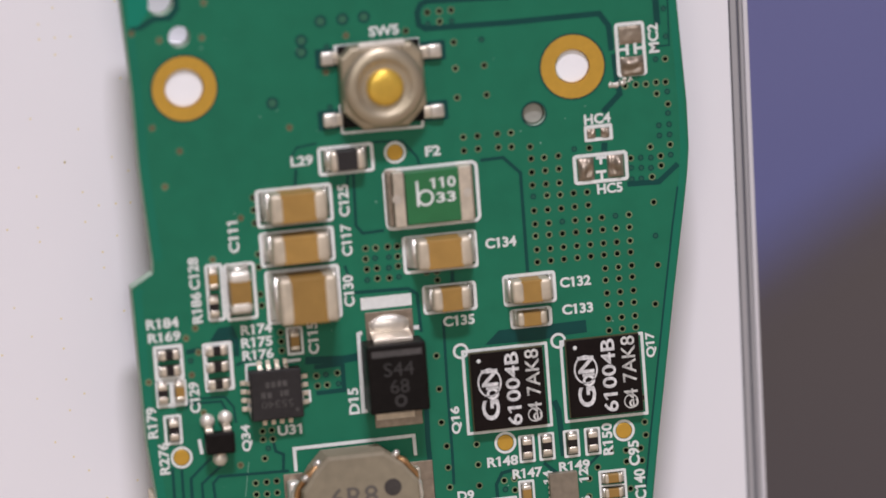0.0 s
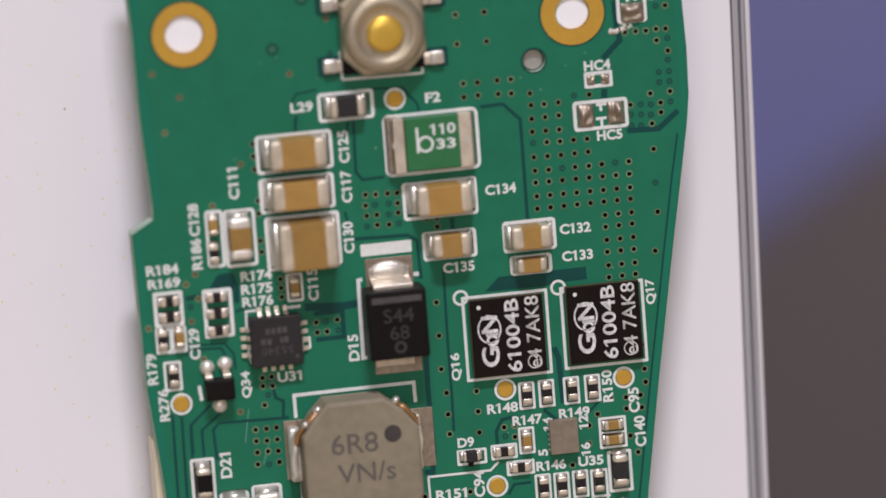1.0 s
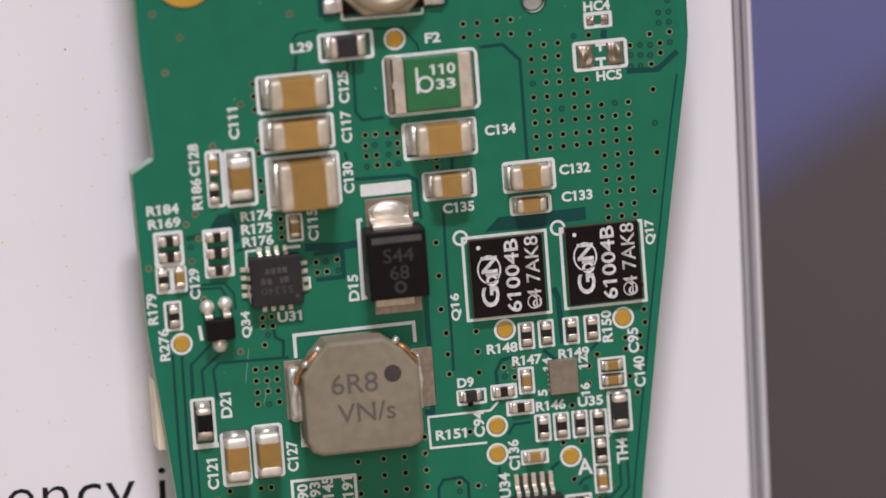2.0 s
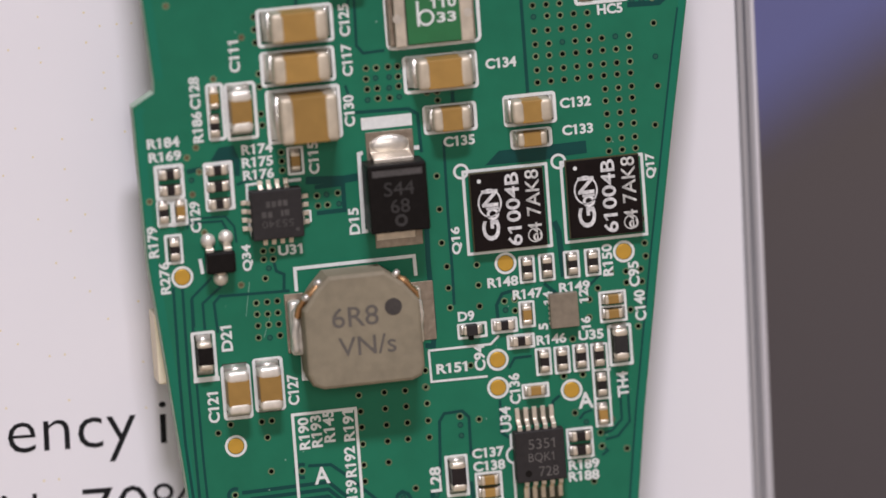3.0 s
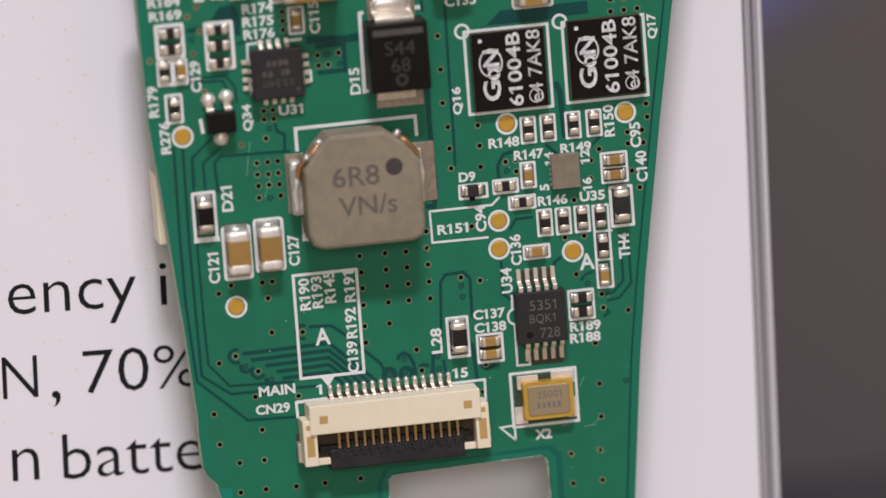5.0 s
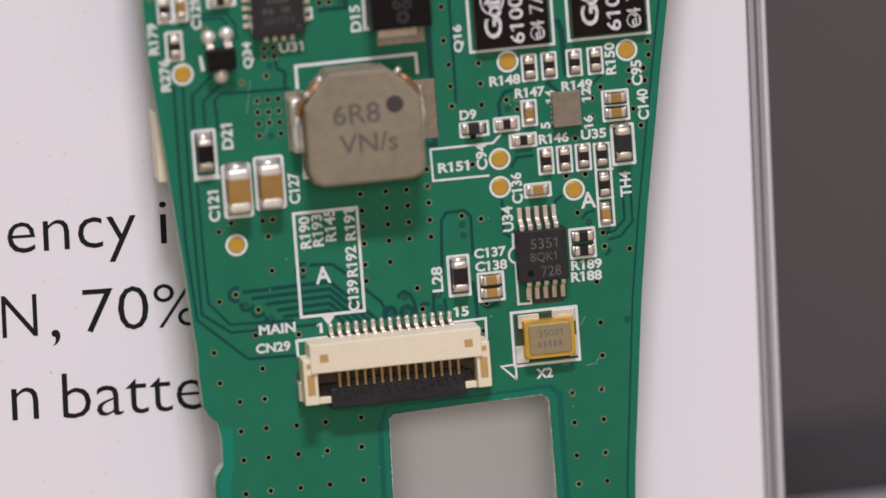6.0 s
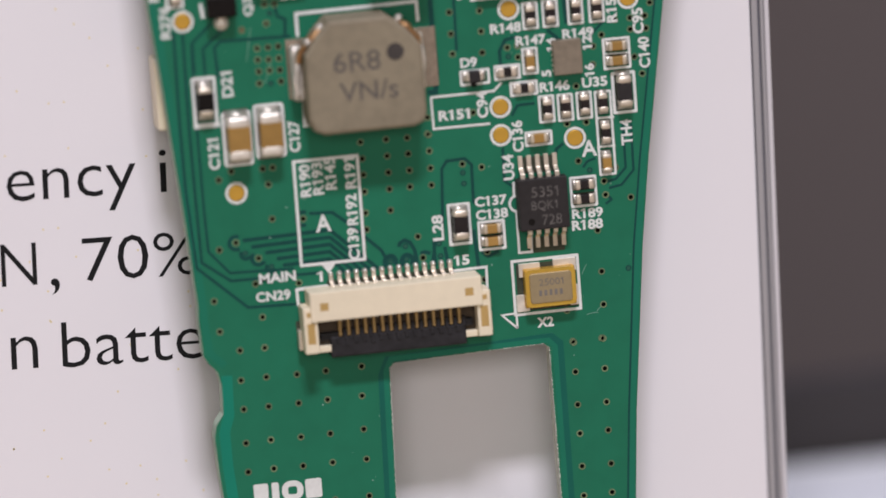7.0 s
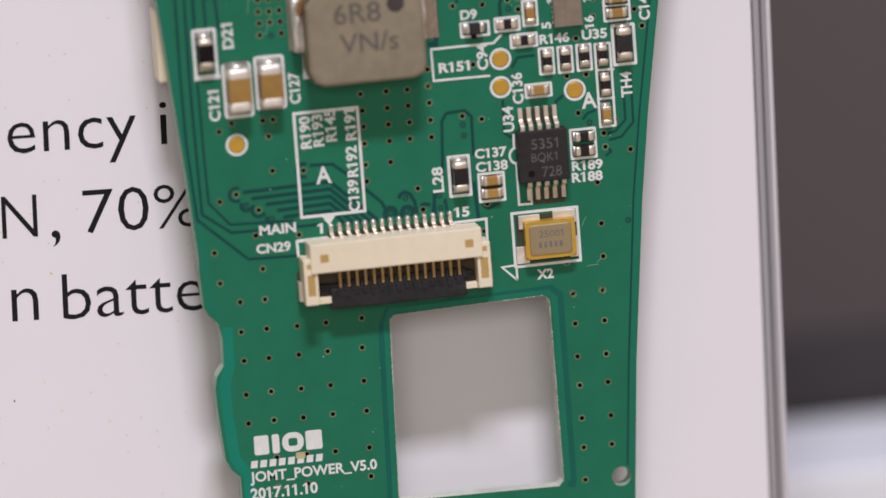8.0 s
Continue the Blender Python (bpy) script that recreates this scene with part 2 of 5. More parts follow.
RIGHT = [(7.62, -47.49), (7.98, -42.86), (8.55, -35.60), (9.57, -26.10), (10.26, -21.07), (11.71, -12.26), (13.21, -3.82), (13.91, -0.12), (14.44, 2.80), (14.65, 4.42), (14.71, 7.05), (14.59, 11.01), (14.53, 12.98), (14.50, 13.91)]
CUT = [(-5.60, -31.64), (-5.31, -31.37), (3.42, -31.18), (3.73, -31.45), (3.82, -42.10), (3.53, -42.41), (-5.67, -42.26), (-5.85, -42.04)]
HOLES = [(-14.19, 13.76, 0.62), (-14.14, 10.79, 1.17), (8.31, 9.75, 1.04), (5.82, 7.25, 0.66), (7.20, -42.24, 0.56)]


def board_sheet(outline, cut, holes, y0, y1):
    """The board's sheet with its cut-outs going through."""
    bm = bmesh.new()
    for loop in [outline, cut] + [circle(x, z, r, 40) for x, z, r in holes]:
        vs = [bm.verts.new((x * MM, y0 * MM, z * MM)) for x, z in loop]
        for i in range(len(vs)):
            bm.edges.new((vs[i - 1], vs[i]))
    bmesh.ops.triangle_fill(bm, use_beauty=True, use_dissolve=False, edges=bm.edges[:], normal=(0, -1, 0))
    for f in bm.faces:
        f.normal_update()
        if f.normal.y > 0:
            f.normal_flip()
    front = bm.faces[:]
    made = bmesh.ops.extrude_face_region(bm, geom=front, use_keep_orig=True)
    for v in made["geom"]:
        if isinstance(v, bmesh.types.BMVert):
            v.co.y = y1 * MM
    bmesh.ops.recalc_face_normals(bm, faces=bm.faces[:])
    return bm


SLOT = [(-15.13, 15.87, 0.78)]
sheet = part("substrate", board_sheet(LEFT + RIGHT, CUT, HOLES + SLOT, 0, THICK), MASK, board, "green solder mask on laminate")
sheet.data.materials.append(LAMINATE)
sheet.data.materials.append(FIBRE)
for f in sheet.data.polygons:
    if abs(f.normal.y) < 0.5:
        inside = -8 < f.center.x / MM < 7 and -43 < f.center.z / MM < -30
        f.material_index = 2 if inside else 1

# holes' laminate shows at the walls; plated holes carry rings
def on_board(name, bm, material, label="", x=0.0, z=0.0, turn=0.0, y=0.0, parent=None):
    return place(part(name, bm, material, parent or board, label), x, y, z, turn)


def ring_pad(x, z, r, hole, name="plated_ring"):
    ob = on_board(name, band(circle(0, 0, r, 48), circle(0, 0, hole, 48), -0.035, THICK - 0.05), GOLD, "gold-plated mounting ring", x, z)
    on_board("mask_gap", band(circle(0, 0, r + 0.10, 48), circle(0, 0, r, 48), -0.010, 0.0), MASK_GAP, "", x, z)
    return ob


ring_pad(-14.14, 10.79, 1.86, 1.13)
ring_pad(8.24, 9.76, 1.84, 1.00)
on_board("hole_rim", band(circle(0, 0, 0.76, 40), circle(0, 0, 0.66, 40), -0.014, 0), MASK_GAP, "", 5.82, 7.25)


for x, z, r, near, stuff, what in ((-14.14, 10.79, 1.10, 0.16, NYLON, "white nylon post holding the board before the sheet"), (8.24, 9.76, 0.97, 0.16, NYLON, "white nylon post holding the board before the sheet"),
                                   (5.82, 7.25, 0.60, 0.34, GREY_POST, "dull grey metal post behind a small hole")):
    post = place(part("mounting_post", turned([(r + 0.9, 4.98), (r + 0.9, THICK + 0.02), (r, THICK + 0.02), (r, near + 0.05), (r - 0.06, near), (0, near)], 40), stuff, None, what), x, 0, z)
    tagged(post, category="spacer", group="mounting posts")


# ---- gaps between copper areas, tracks and bare borders ----
LAYER = [0.0]


def layer(step=0.00008):
    """A slightly different height for each print or gap, so that crossing ones never share a plane."""
    LAYER[0] += step
    return LAYER[0]


def gap(points, width, material=MASK_GAP, name="mask_gap", y=-0.006):
    return on_board(name, stroke(points, width, y - layer(), 0.0), material)


gap([(-16.99, 16.90), (-17.02, 16.19), (-16.79, 11.29), (-16.73, 6.39), (-16.37, 1.05)], 0.42, MASK_EDGE, "bare_border")
gap([(-17.50, -0.47), (-17.71, -0.75), (-17.64, -5.62), (-17.53, -9.59), (-17.16, -13.59), (-16.87, -16.85), (-16.40, -22.19), (-16.05, -26.87), (-16.06, -27.68), (-15.89, -29.68), (-15.10, -30.49)], 0.42, MASK_EDGE, "bare_border")
gap([(-15.02, -31.09), (-15.07, -33.40), (-15.40, -34.36), (-15.36, -36.35), (-15.16, -38.76), (-14.45, -39.83), (-14.46, -45.08)], 0.62, MASK_BARE, "bare_border")
gap([(7.84, -41.60), (8.30, -35.57), (9.28, -26.07), (10.00, -21.04), (11.45, -12.23), (12.94, -3.79), (13.61, -0.09), (14.15, 2.83), (14.33, 4.46), (14.38, 7.09), (14.29, 11.04), (14.23, 13.01)], 0.34, MASK_EDGE, "bare_border")
gap([(7.60, -41.62), (8.10, -35.55), (9.05, -26.05), (9.76, -21.02), (11.22, -12.21), (12.71, -3.77), (13.38, -0.06), (13.84, 2.20)], 0.12)
on_board("bare_corner", slab([(-17.02, 16.91), (-15.93, 16.80), (-15.78, 16.26), (-15.85, 15.36), (-16.43, 14.64), (-17.08, 14.57)], -0.013, 0.0), MASK_BARE)
gap([(-17.02, 14.50), (-16.30, 14.56), (-15.56, 14.94), (-14.65, 14.91), (-14.23, 15.39), (-14.20, 16.62)], 0.30)
gap([(0.15, 14.38), (-0.25, 14.23), (-0.48, 13.79), (-0.43, 13.07), (-0.09, 12.81), (4.74, 12.67), (10.00, 12.66), (10.50, 11.89), (10.56, 10.44)], 0.33)
gap([(0.09, 14.36), (4.85, 14.13)], 0.28)
gap([(10.68, 10.26), (10.76, 8.61), (10.87, 7.91), (9.82, 6.97)], 0.34)
gap([(9.79, 5.19), (9.72, 4.67)], 0.36)
gap([(13.23, 13.77), (13.31, 13.04), (13.32, 11.66)], 0.38)
gap([(13.26, 10.42), (13.92, 10.42), (13.99, 12.38), (14.02, 13.69)], 0.10)
gap([(10.93, 2.64), (12.77, 2.58), (13.96, 3.51)], 0.32)
gap([(2.53, 4.90), (3.85, 4.93), (4.79, 3.94), (4.79, -1.99)], 0.20)
gap([(-4.84, 4.98), (-4.91, 1.87), (-4.55, 1.40), (-3.31, 1.44)], 0.17)
gap([(-8.10, 5.49), (-8.24, 4.52)], 0.18)
gap([(-8.41, 6.08), (-8.01, 6.72), (-6.82, 6.86)], 0.12)
gap([(-3.57, 6.59), (-1.88, 6.48), (-1.10, 5.48), (-1.00, 5.01)], 0.14)
gap([(-5.09, 5.17), (-5.26, 4.20)], 0.16)
gap([(-5.73, -0.35), (-5.48, -1.36)], 0.16)
gap([(-5.27, -1.98), (-2.19, -2.07), (-1.69, -2.42), (-1.62, -4.67)], 0.20)
gap([(-0.29, -4.09), (-0.35, -8.44), (-0.34, -11.76), (-0.38, -13.74)], 0.17)
gap([(-1.63, -8.80), (-1.70, -10.95), (-1.63, -14.94), (-1.77, -15.98), (-2.23, -15.93)], 0.30)
gap([(0.43, -1.33), (0.41, -1.99)], 0.22)
on_board("mask_gap", slab([(2.02, -5.82), (2.87, -5.05), (7.96, -4.98), (7.98, -5.71), (6.39, -5.75), (5.38, -5.87)], -0.010, 0.0), MASK_GAP)
gap([(5.78, -9.49), (6.00, -10.11), (6.05, -11.28), (6.11, -12.78)], 0.34)
gap([(4.93, -13.05), (5.64, -13.73)], 0.20)
gap([(8.26, -12.84), (7.34, -13.64)], 0.16)
gap([(-8.43, -5.61), (-6.21, -5.77), (-5.15, -5.69)], 0.45)
gap([(-7.94, -6.05), (-6.30, -6.03), (-6.31, -7.55), (-7.93, -7.57)], 0.26)
on_board("mask_gap", slab([(-13.81, -3.89), (-13.29, -3.19), (-12.44, -3.14), (-12.12, -4.07), (-12.19, -4.95), (-12.51, -4.91), (-12.46, -4.19)], -0.010, 0.0), MASK_GAP)
gap([(-15.22, -4.40), (-14.36, -4.32)], 0.28)
gap([(-12.42, -5.45), (-11.68, -5.20), (-10.70, -5.17)], 0.16)
gap([(-15.26, -7.39), (-13.43, -7.45), (-13.15, -8.07), (-13.12, -8.47)], 0.14)
gap([(-15.48, -7.70), (-15.24, -7.13), (-13.21, -7.21), (-12.74, -7.85), (-12.68, -8.78)], 0.13)
gap([(-10.64, -9.99), (-10.53, -10.67), (-10.09, -10.91), (-10.16, -11.83)], 0.18)
gap([(-14.27, -10.66), (-15.50, -11.72), (-15.51, -13.44)], 0.16)
gap([(-13.58, -11.07), (-14.91, -12.11), (-14.90, -13.64)], 0.16)
gap([(-9.84, -11.90), (-13.90, -11.79), (-14.26, -12.15), (-14.16, -13.91)], 0.17)
gap([(-16.53, -11.01), (-16.58, -16.63), (-16.54, -20.19), (-16.24, -24.70), (-13.48, -27.26), (-10.35, -27.37)], 0.17)
gap([(-16.01, -11.14), (-16.06, -16.69), (-16.02, -20.25), (-15.95, -24.40), (-14.34, -25.63), (-9.20, -25.69)], 0.17)
gap([(-15.54, -11.78), (-15.63, -15.41), (-15.58, -21.29), (-15.51, -23.81), (-14.37, -25.16), (-10.69, -25.30)], 0.15)


def ring_gap(x, z, r, a0, a1, width=0.20):
    """Part of a clearance ring round a via, from one angle to another in degrees."""
    gap([(x + r * math.cos(radians(a0 + (a1 - a0) * i / 10)), z + r * math.sin(radians(a0 + (a1 - a0) * i / 10))) for i in range(11)], width)


for k in range(5):  # the fan-out to the flat-cable connector
    z1 = -23.28 - 0.418 * k
    x2 = -5.88 - 0.50 * k
    gap([((-13.50, -13.04, -12.25, -11.62, -11.30)[k], z1 - 0.09), (-8.45 - 0.033 * k, z1), (x2, z1 - 0.968 * (x2 + 8.45 + 0.033 * k)), (x2 + 0.01, -25.86)], 0.22)
gap([(-9.55, -22.21), (-8.24, -22.28), (-7.50, -22.89), (-5.57, -24.77), (-5.35, -25.25), (-5.39, -25.84)], 0.19)
ring_gap(-13.90, -23.47, 0.39, 60, 300)
ring_gap(-13.37, -24.15, 0.30, 150, 330)
ring_gap(-12.67, -24.48, 0.39, 130, 330)
ring_gap(-11.96, -25.06, 0.30, 150, 330)
ring_gap(-9.93, -22.47, 0.39, 60, 290)
ring_gap(-5.10, -25.48, 0.33, -40, 220, 0.26)
ring_gap(-4.12, -25.52, 0.33, -50, 230, 0.26)
gap([(-4.55, -24.68), (-4.47, -24.46), (-4.19, -24.32), (-3.88, -24.49), (-3.65, -24.97), (-3.59, -25.44), (-3.59, -25.90)], 0.22)
gap([(-3.34, -25.20), (-3.07, -25.13), (-2.75, -25.23)], 0.22)
gap([(-2.49, -24.50), (-2.52, -25.22), (-2.51, -26.02)], 0.20)
gap([(-1.90, -24.96), (-1.82, -25.63), (-1.79, -26.09)], 0.20)
gap([(-0.16, -24.15), (-0.10, -25.08), (-0.03, -26.34)], 0.22)
gap([(-2.66, -25.74), (-2.45, -24.70), (-1.97, -24.52), (-1.74, -20.45), (-1.44, -20.02), (-0.38, -19.97), (-0.01, -20.37), (-0.05, -22.63)], 0.18)
gap([(2.11, -15.34), (2.08, -14.01), (2.45, -13.38), (3.13, -13.26)], 0.20)
gap([(1.87, -19.57), (1.82, -21.50), (2.42, -21.97)], 0.16)
gap([(3.90, -17.20), (2.90, -17.22), (2.53, -17.78)], 0.16)
gap([(5.38, -19.69), (4.96, -19.98), (4.85, -20.50)], 0.18)
gap([(8.92, -18.93), (8.90, -21.46), (8.29, -22.06), (7.48, -22.24)], 0.15)
gap([(9.38, -18.92), (9.35, -21.64), (8.60, -22.43), (7.86, -22.55)], 0.15)
gap([(6.43, -21.20), (6.72, -20.86), (7.19, -20.74)], 0.15)
gap([(7.64, -22.79), (7.94, -23.22), (7.60, -23.45)], 0.15)
gap([(0.21, -25.49), (0.59, -25.76), (1.20, -25.53)], 0.2)
gap([(-6.30, -42.66), (-6.09, -32.05), (-5.69, -31.17), (3.87, -30.83), (4.34, -31.25), (4.34, -42.16), (4.18, -42.55)], 0.44, MASK_BORDER)
gap([(-6.07, -42.35), (-5.84, -31.81), (-5.49, -31.12), (3.69, -31.01), (4.06, -31.41), (4.08, -42.13)], 0.30, MASK_EDGE, "bare_border", -0.009)


# frayed laminate along the routed window
fray, rng = bmesh.new(), random.Random(21)
for (x0, z0), (x1, z1) in zip(CUT, CUT[1:] + CUT[:1]):
    n = max(2, int(math.hypot(x1 - x0, z1 - z0) / 0.12))
    for i in range(n):
        t = (i + rng.random()) / n
        r = rng.uniform(0.015, 0.06)
        turned([(r, 0.05), (r * 0.8, -0.02), (0, -0.035)], 6, fray, x0 + (x1 - x0) * t, z0 + (z1 - z0) * t)
tagged(on_board("frayed_rim", fray, FIBRE, "pale frayed laminate along the window"), kind="stuff")


# ---- vias ----
def via_meshes():
    rim = bmesh.new()
    band(circle(0, 0, 0.205, 16), circle(0, 0, 0.130, 16), -0.016, 0.0, rim)
    # A flat disc, not drilled; its colour alone gives the depth.
    pit = bmesh.new()
    slab(circle(0, 0, 0.132, 16), -0.0135, -0.0145, pit)
    return rim, pit


def via_kind(rim_mat, pit_mat, grow):
    out = []
    for bm, m in zip(via_meshes(), (rim_mat, pit_mat)):
        bmesh.ops.scale(bm, vec=(grow, 1, grow), verts=bm.verts[:])
        mesh = bpy.data.meshes.new("via")
        bm.to_mesh(mesh)
        bm.free()
        mesh.materials.append(m)
        out.append(mesh)
    return out


PIT_FULL = mat("mask_plugged_hole", (0.012, 0.09, 0.06), 0.3)
PIT_COPPER = mat("plugged_copper_hole", (0.10, 0.075, 0.035), 0.4, grain=0.2, scale=3000)
OPEN_VIA = via_kind(VIA_RING, HOLE_DARK, 1.0)
SMALL_VIA = via_kind(MASK_GAP, PIT_FULL, 0.85)
WIDE_VIA = via_kind(MASK_GAP, mat("mask_filled_hole", (0.03, 0.13, 0.075), 0.35), 1.75)
DULL_VIA = via_kind(VIA_RING, PIT_COPPER, 1.0)


def vias(points, kind=OPEN_VIA):
    for x, z in points:
        rim = place(new("via", kind[0]), x, 0, z)
        rim.parent = board
        new("via_hole", kind[1]).parent = rim


vias([(5.45, 3.90), (6.24, 3.92), (7.03, 3.94), (5.43, 3.15), (6.22, 3.13), (7.00, 3.12), (6.23, 2.47), (6.99, 2.43), (7.78, 2.44), (8.57, 2.42), (5.42, 1.67), (6.21, 1.65), (7.00, 1.63), (7.79, 1.65), (8.58, 1.66), (5.43, 0.88), (6.22, 0.86), (7.76, 0.86), (8.56, 0.84), (9.32, 0.86), (10.90, 0.86)])
for (x0, z0), (x1, z1), n in (((5.41, 0.19), (10.88, 0.13), 8), ((5.42, -0.61), (10.86, -0.66), 8), ((5.40, -1.33), (10.84, -1.32), 8)):
    vias([(x0 + (x1 - x0) * i / (n - 1), z0 + (z1 - z0) * i / (n - 1)) for i in range(n)])
for (x0, z0), (x1, z1) in (((9.30, -2.11), (10.85, -2.11)), ((9.28, -2.80), (10.84, -2.77)), ((9.30, -3.56), (10.85, -3.56)), ((9.28, -4.26), (10.83, -4.26)), ((9.29, -5.05), (10.84, -5.05)), ((9.27, -5.75), (10.83, -5.72))):
    vias([(x0 + (x1 - x0) * i / 2, z0 + (z1 - z0) * i / 2) for i in range(3)])
vias([(12.39, 1.43), (12.37, -2.24), (12.07, -4.49), (13.64, 9.66), (13.57, 8.32), (11.20, 8.34), (11.83, 8.34), (12.42, 8.31), (13.02, 8.35), (13.00, 7.69), (13.62, 7.03), (12.42, 4.66), (13.58, 4.67), (12.98, 4.07), (12.97, 3.51), (11.23, 4.12), (12.40, 2.91)])
vias([(12.36, -0.52), (13.76, 10.96), (13.74, 12.57), (13.58, 6.51), (13.60, 5.85), (13.00, 5.85), (12.99, 5.26), (13.59, 5.26), (13.57, 4.08), (11.82, 4.09), (12.41, 4.03), (11.81, 3.50), (11.22, 3.56), (12.37, 3.44), (11.21, 2.90), (11.77, 2.88), (5.44, 2.49), (7.01, 0.87), (10.11, 0.88), (13.08, 9.69), (13.63, 7.76), (8.00, 4.99)], SMALL_VIA)
vias([(1.65, 6.34), (2.47, 6.32), (3.62, 6.33), (4.41, 6.31), (1.63, 5.55), (2.45, 5.57), (3.63, 5.54), (4.38, 5.49), (5.46, 5.38), (5.47, 4.69), (6.23, 4.68), (7.05, 4.69), (8.88, 4.96), (1.50, 11.86), (1.49, 10.35), (3.16, 10.35), (1.46, 8.65), (3.17, 8.64), (0.11, 13.73), (0.79, 13.73), (1.48, 13.72), (0.78, 13.14), (-1.21, 12.79)])
vias([(3.11, 11.86), (0.09, 13.08), (1.47, 13.10), (-3.95, -0.11), (-3.16, -0.13), (-3.21, -0.75), (-2.66, -1.33), (-4.50, -1.33), (-5.88, 8.86), (-5.81, 12.35)], SMALL_VIA)
vias([(-6.06, 13.84), (-4.79, 13.84), (-7.24, 12.85), (-7.29, 12.17), (-9.17, 9.43), (-3.55, 13.84)], WIDE_VIA)
vias([(-8.30, 7.93), (-14.68, 7.22), (-15.34, 13.68), (-12.91, 13.59), (-12.65, 15.59), (-16.91, 14.23), (-4.66, 12.88), (-5.96, 10.89), (-15.68, 5.27), (-11.49, 3.02), (-16.15, 8.71), (-13.29, 0.79)], DULL_VIA)
vias([(-4.46, 0.51), (-3.87, 0.48), (-3.18, 0.47), (-2.63, 0.44), (-4.50, -0.11), (-2.64, -0.15), (-4.48, -0.71), (-3.89, -0.71), (-2.65, -0.71), (-3.90, -1.30), (-3.22, -1.34), (-1.05, -1.24), (-0.46, -1.27), (-0.46, -1.76), (-10.69, 4.12), (-10.71, 3.40), (-10.70, 2.64), (-10.65, 0.83), (-10.67, 0.08), (-10.70, -1.50), (-10.68, -2.15)])
vias([(-0.84, -6.14), (-0.82, -8.09), (-0.84, -10.05), (-0.64, -11.46), (-0.64, -12.72), (-0.63, -13.88), (1.10, -11.55), (1.11, -12.74), (1.09, -13.97), (2.55, -13.83), (3.15, -13.79), (3.14, -14.45), (10.96, -9.87), (10.96, -11.30), (10.97, -12.07), (9.76, -12.84), (8.86, -12.84), (10.62, -12.80), (10.64, -13.53), (9.74, -13.50), (8.04, -13.65), (7.50, -14.26), (9.86, -15.11), (10.25, -16.12), (7.42, -15.31), (-2.34, -17.38), (-2.35, -18.38), (6.37, -16.47)])
vias([(-11.19, -9.44), (-10.66, -9.43), (-11.20, -9.93), (-10.64, -9.96), (-11.18, -11.03), (-11.82, -12.41), (-11.19, -12.41), (-10.60, -12.41), (-11.83, -13.07), (-11.21, -13.11), (-10.62, -13.10), (-11.82, -13.74), (-11.20, -13.74), (-10.61, -13.77), (-11.84, -14.43), (-10.59, -14.43), (-7.85, -6.56), (-6.63, -6.52), (-7.83, -7.15), (-7.27, -7.15), (-9.71, -3.83), (-9.71, -4.35), (-9.72, -4.88), (0.31, -17.37)])
vias([(-6.61, -7.15), (-7.29, -6.55), (-15.00, -4.91), (2.58, -14.36), (-11.19, -14.50), (-10.94, -10.46)], SMALL_VIA)
vias([(-15.16, -3.58), (-14.51, -4.47), (-17.50, -5.90), (-15.00, -5.74), (-14.49, -8.00), (-12.61, -11.27), (-14.59, -3.05)], DULL_VIA)
vias([(-6.31, -18.41), (-4.82, -18.40), (-3.60, -18.43), (-6.28, -19.37), (-4.83, -19.36), (-3.61, -19.36), (-2.38, -19.32), (-6.28, -20.30), (-4.83, -20.32), (-3.61, -20.32), (-2.39, -20.32), (-6.29, -21.29), (-4.84, -21.28), (-3.65, -21.28), (-2.40, -21.31), (-6.32, -22.52), (-4.87, -22.51), (-6.33, -23.48), (-3.41, -24.20), (-3.20, -25.45), (-0.53, -20.28), (0.57, -20.57), (-2.41, -18.33), (5.69, -18.59), (6.81, -18.61)])
vias([(-0.54, -20.78), (-0.52, -21.41), (-4.17, -24.68), (-4.16, -25.44), (-5.10, -25.48), (-2.22, -24.73), (-2.18, -25.46), (8.65, -27.31), (-13.39, -24.11), (-11.96, -25.05), (6.81, -21.40)], SMALL_VIA)
vias([(8.31, -21.40), (7.59, -22.12), (7.63, -22.92), (9.08, -23.21), (7.02, -24.93), (7.08, -27.34), (7.05, -29.27), (4.90, -29.40), (5.11, -31.23), (6.81, -31.22), (6.19, -20.80), (0.54, -25.49), (-14.60, -19.74), (-13.85, -19.32), (-11.78, -20.30), (-12.04, -19.35), (-11.45, -19.35), (0.26, -27.09), (-12.95, -25.95)])
vias([(-11.71, -22.30), (-14.88, -23.78), (-13.90, -23.46), (-12.67, -24.48), (-9.93, -22.47), (-15.41, -26.71), (-12.70, -27.91), (-15.22, -28.50), (-10.46, -26.16)])
vias([(-14.15, -29.70), (-12.71, -29.69), (-10.98, -31.43), (-9.30, -31.41), (-7.22, -31.37), (-12.74, -38.95), (-10.99, -38.95), (-9.32, -38.96), (-7.34, -38.95), (-11.06, -40.67), (-7.37, -40.64), (-12.77, -40.68), (-14.22, -31.44), (-12.75, -31.40)])
for row in (((-14.19, -33.13), (-12.75, -33.12), (-11.01, -33.11), (-9.33, -33.09), (-7.32, -33.08)), ((-14.22, -35.11), (-12.77, -35.07), (-11.03, -35.09), (-9.32, -35.08), (-7.37, -35.03)), ((-14.22, -36.80), (-12.73, -36.76), (-11.03, -36.79), (-9.31, -36.77), (-7.34, -36.79))):
    vias(row)
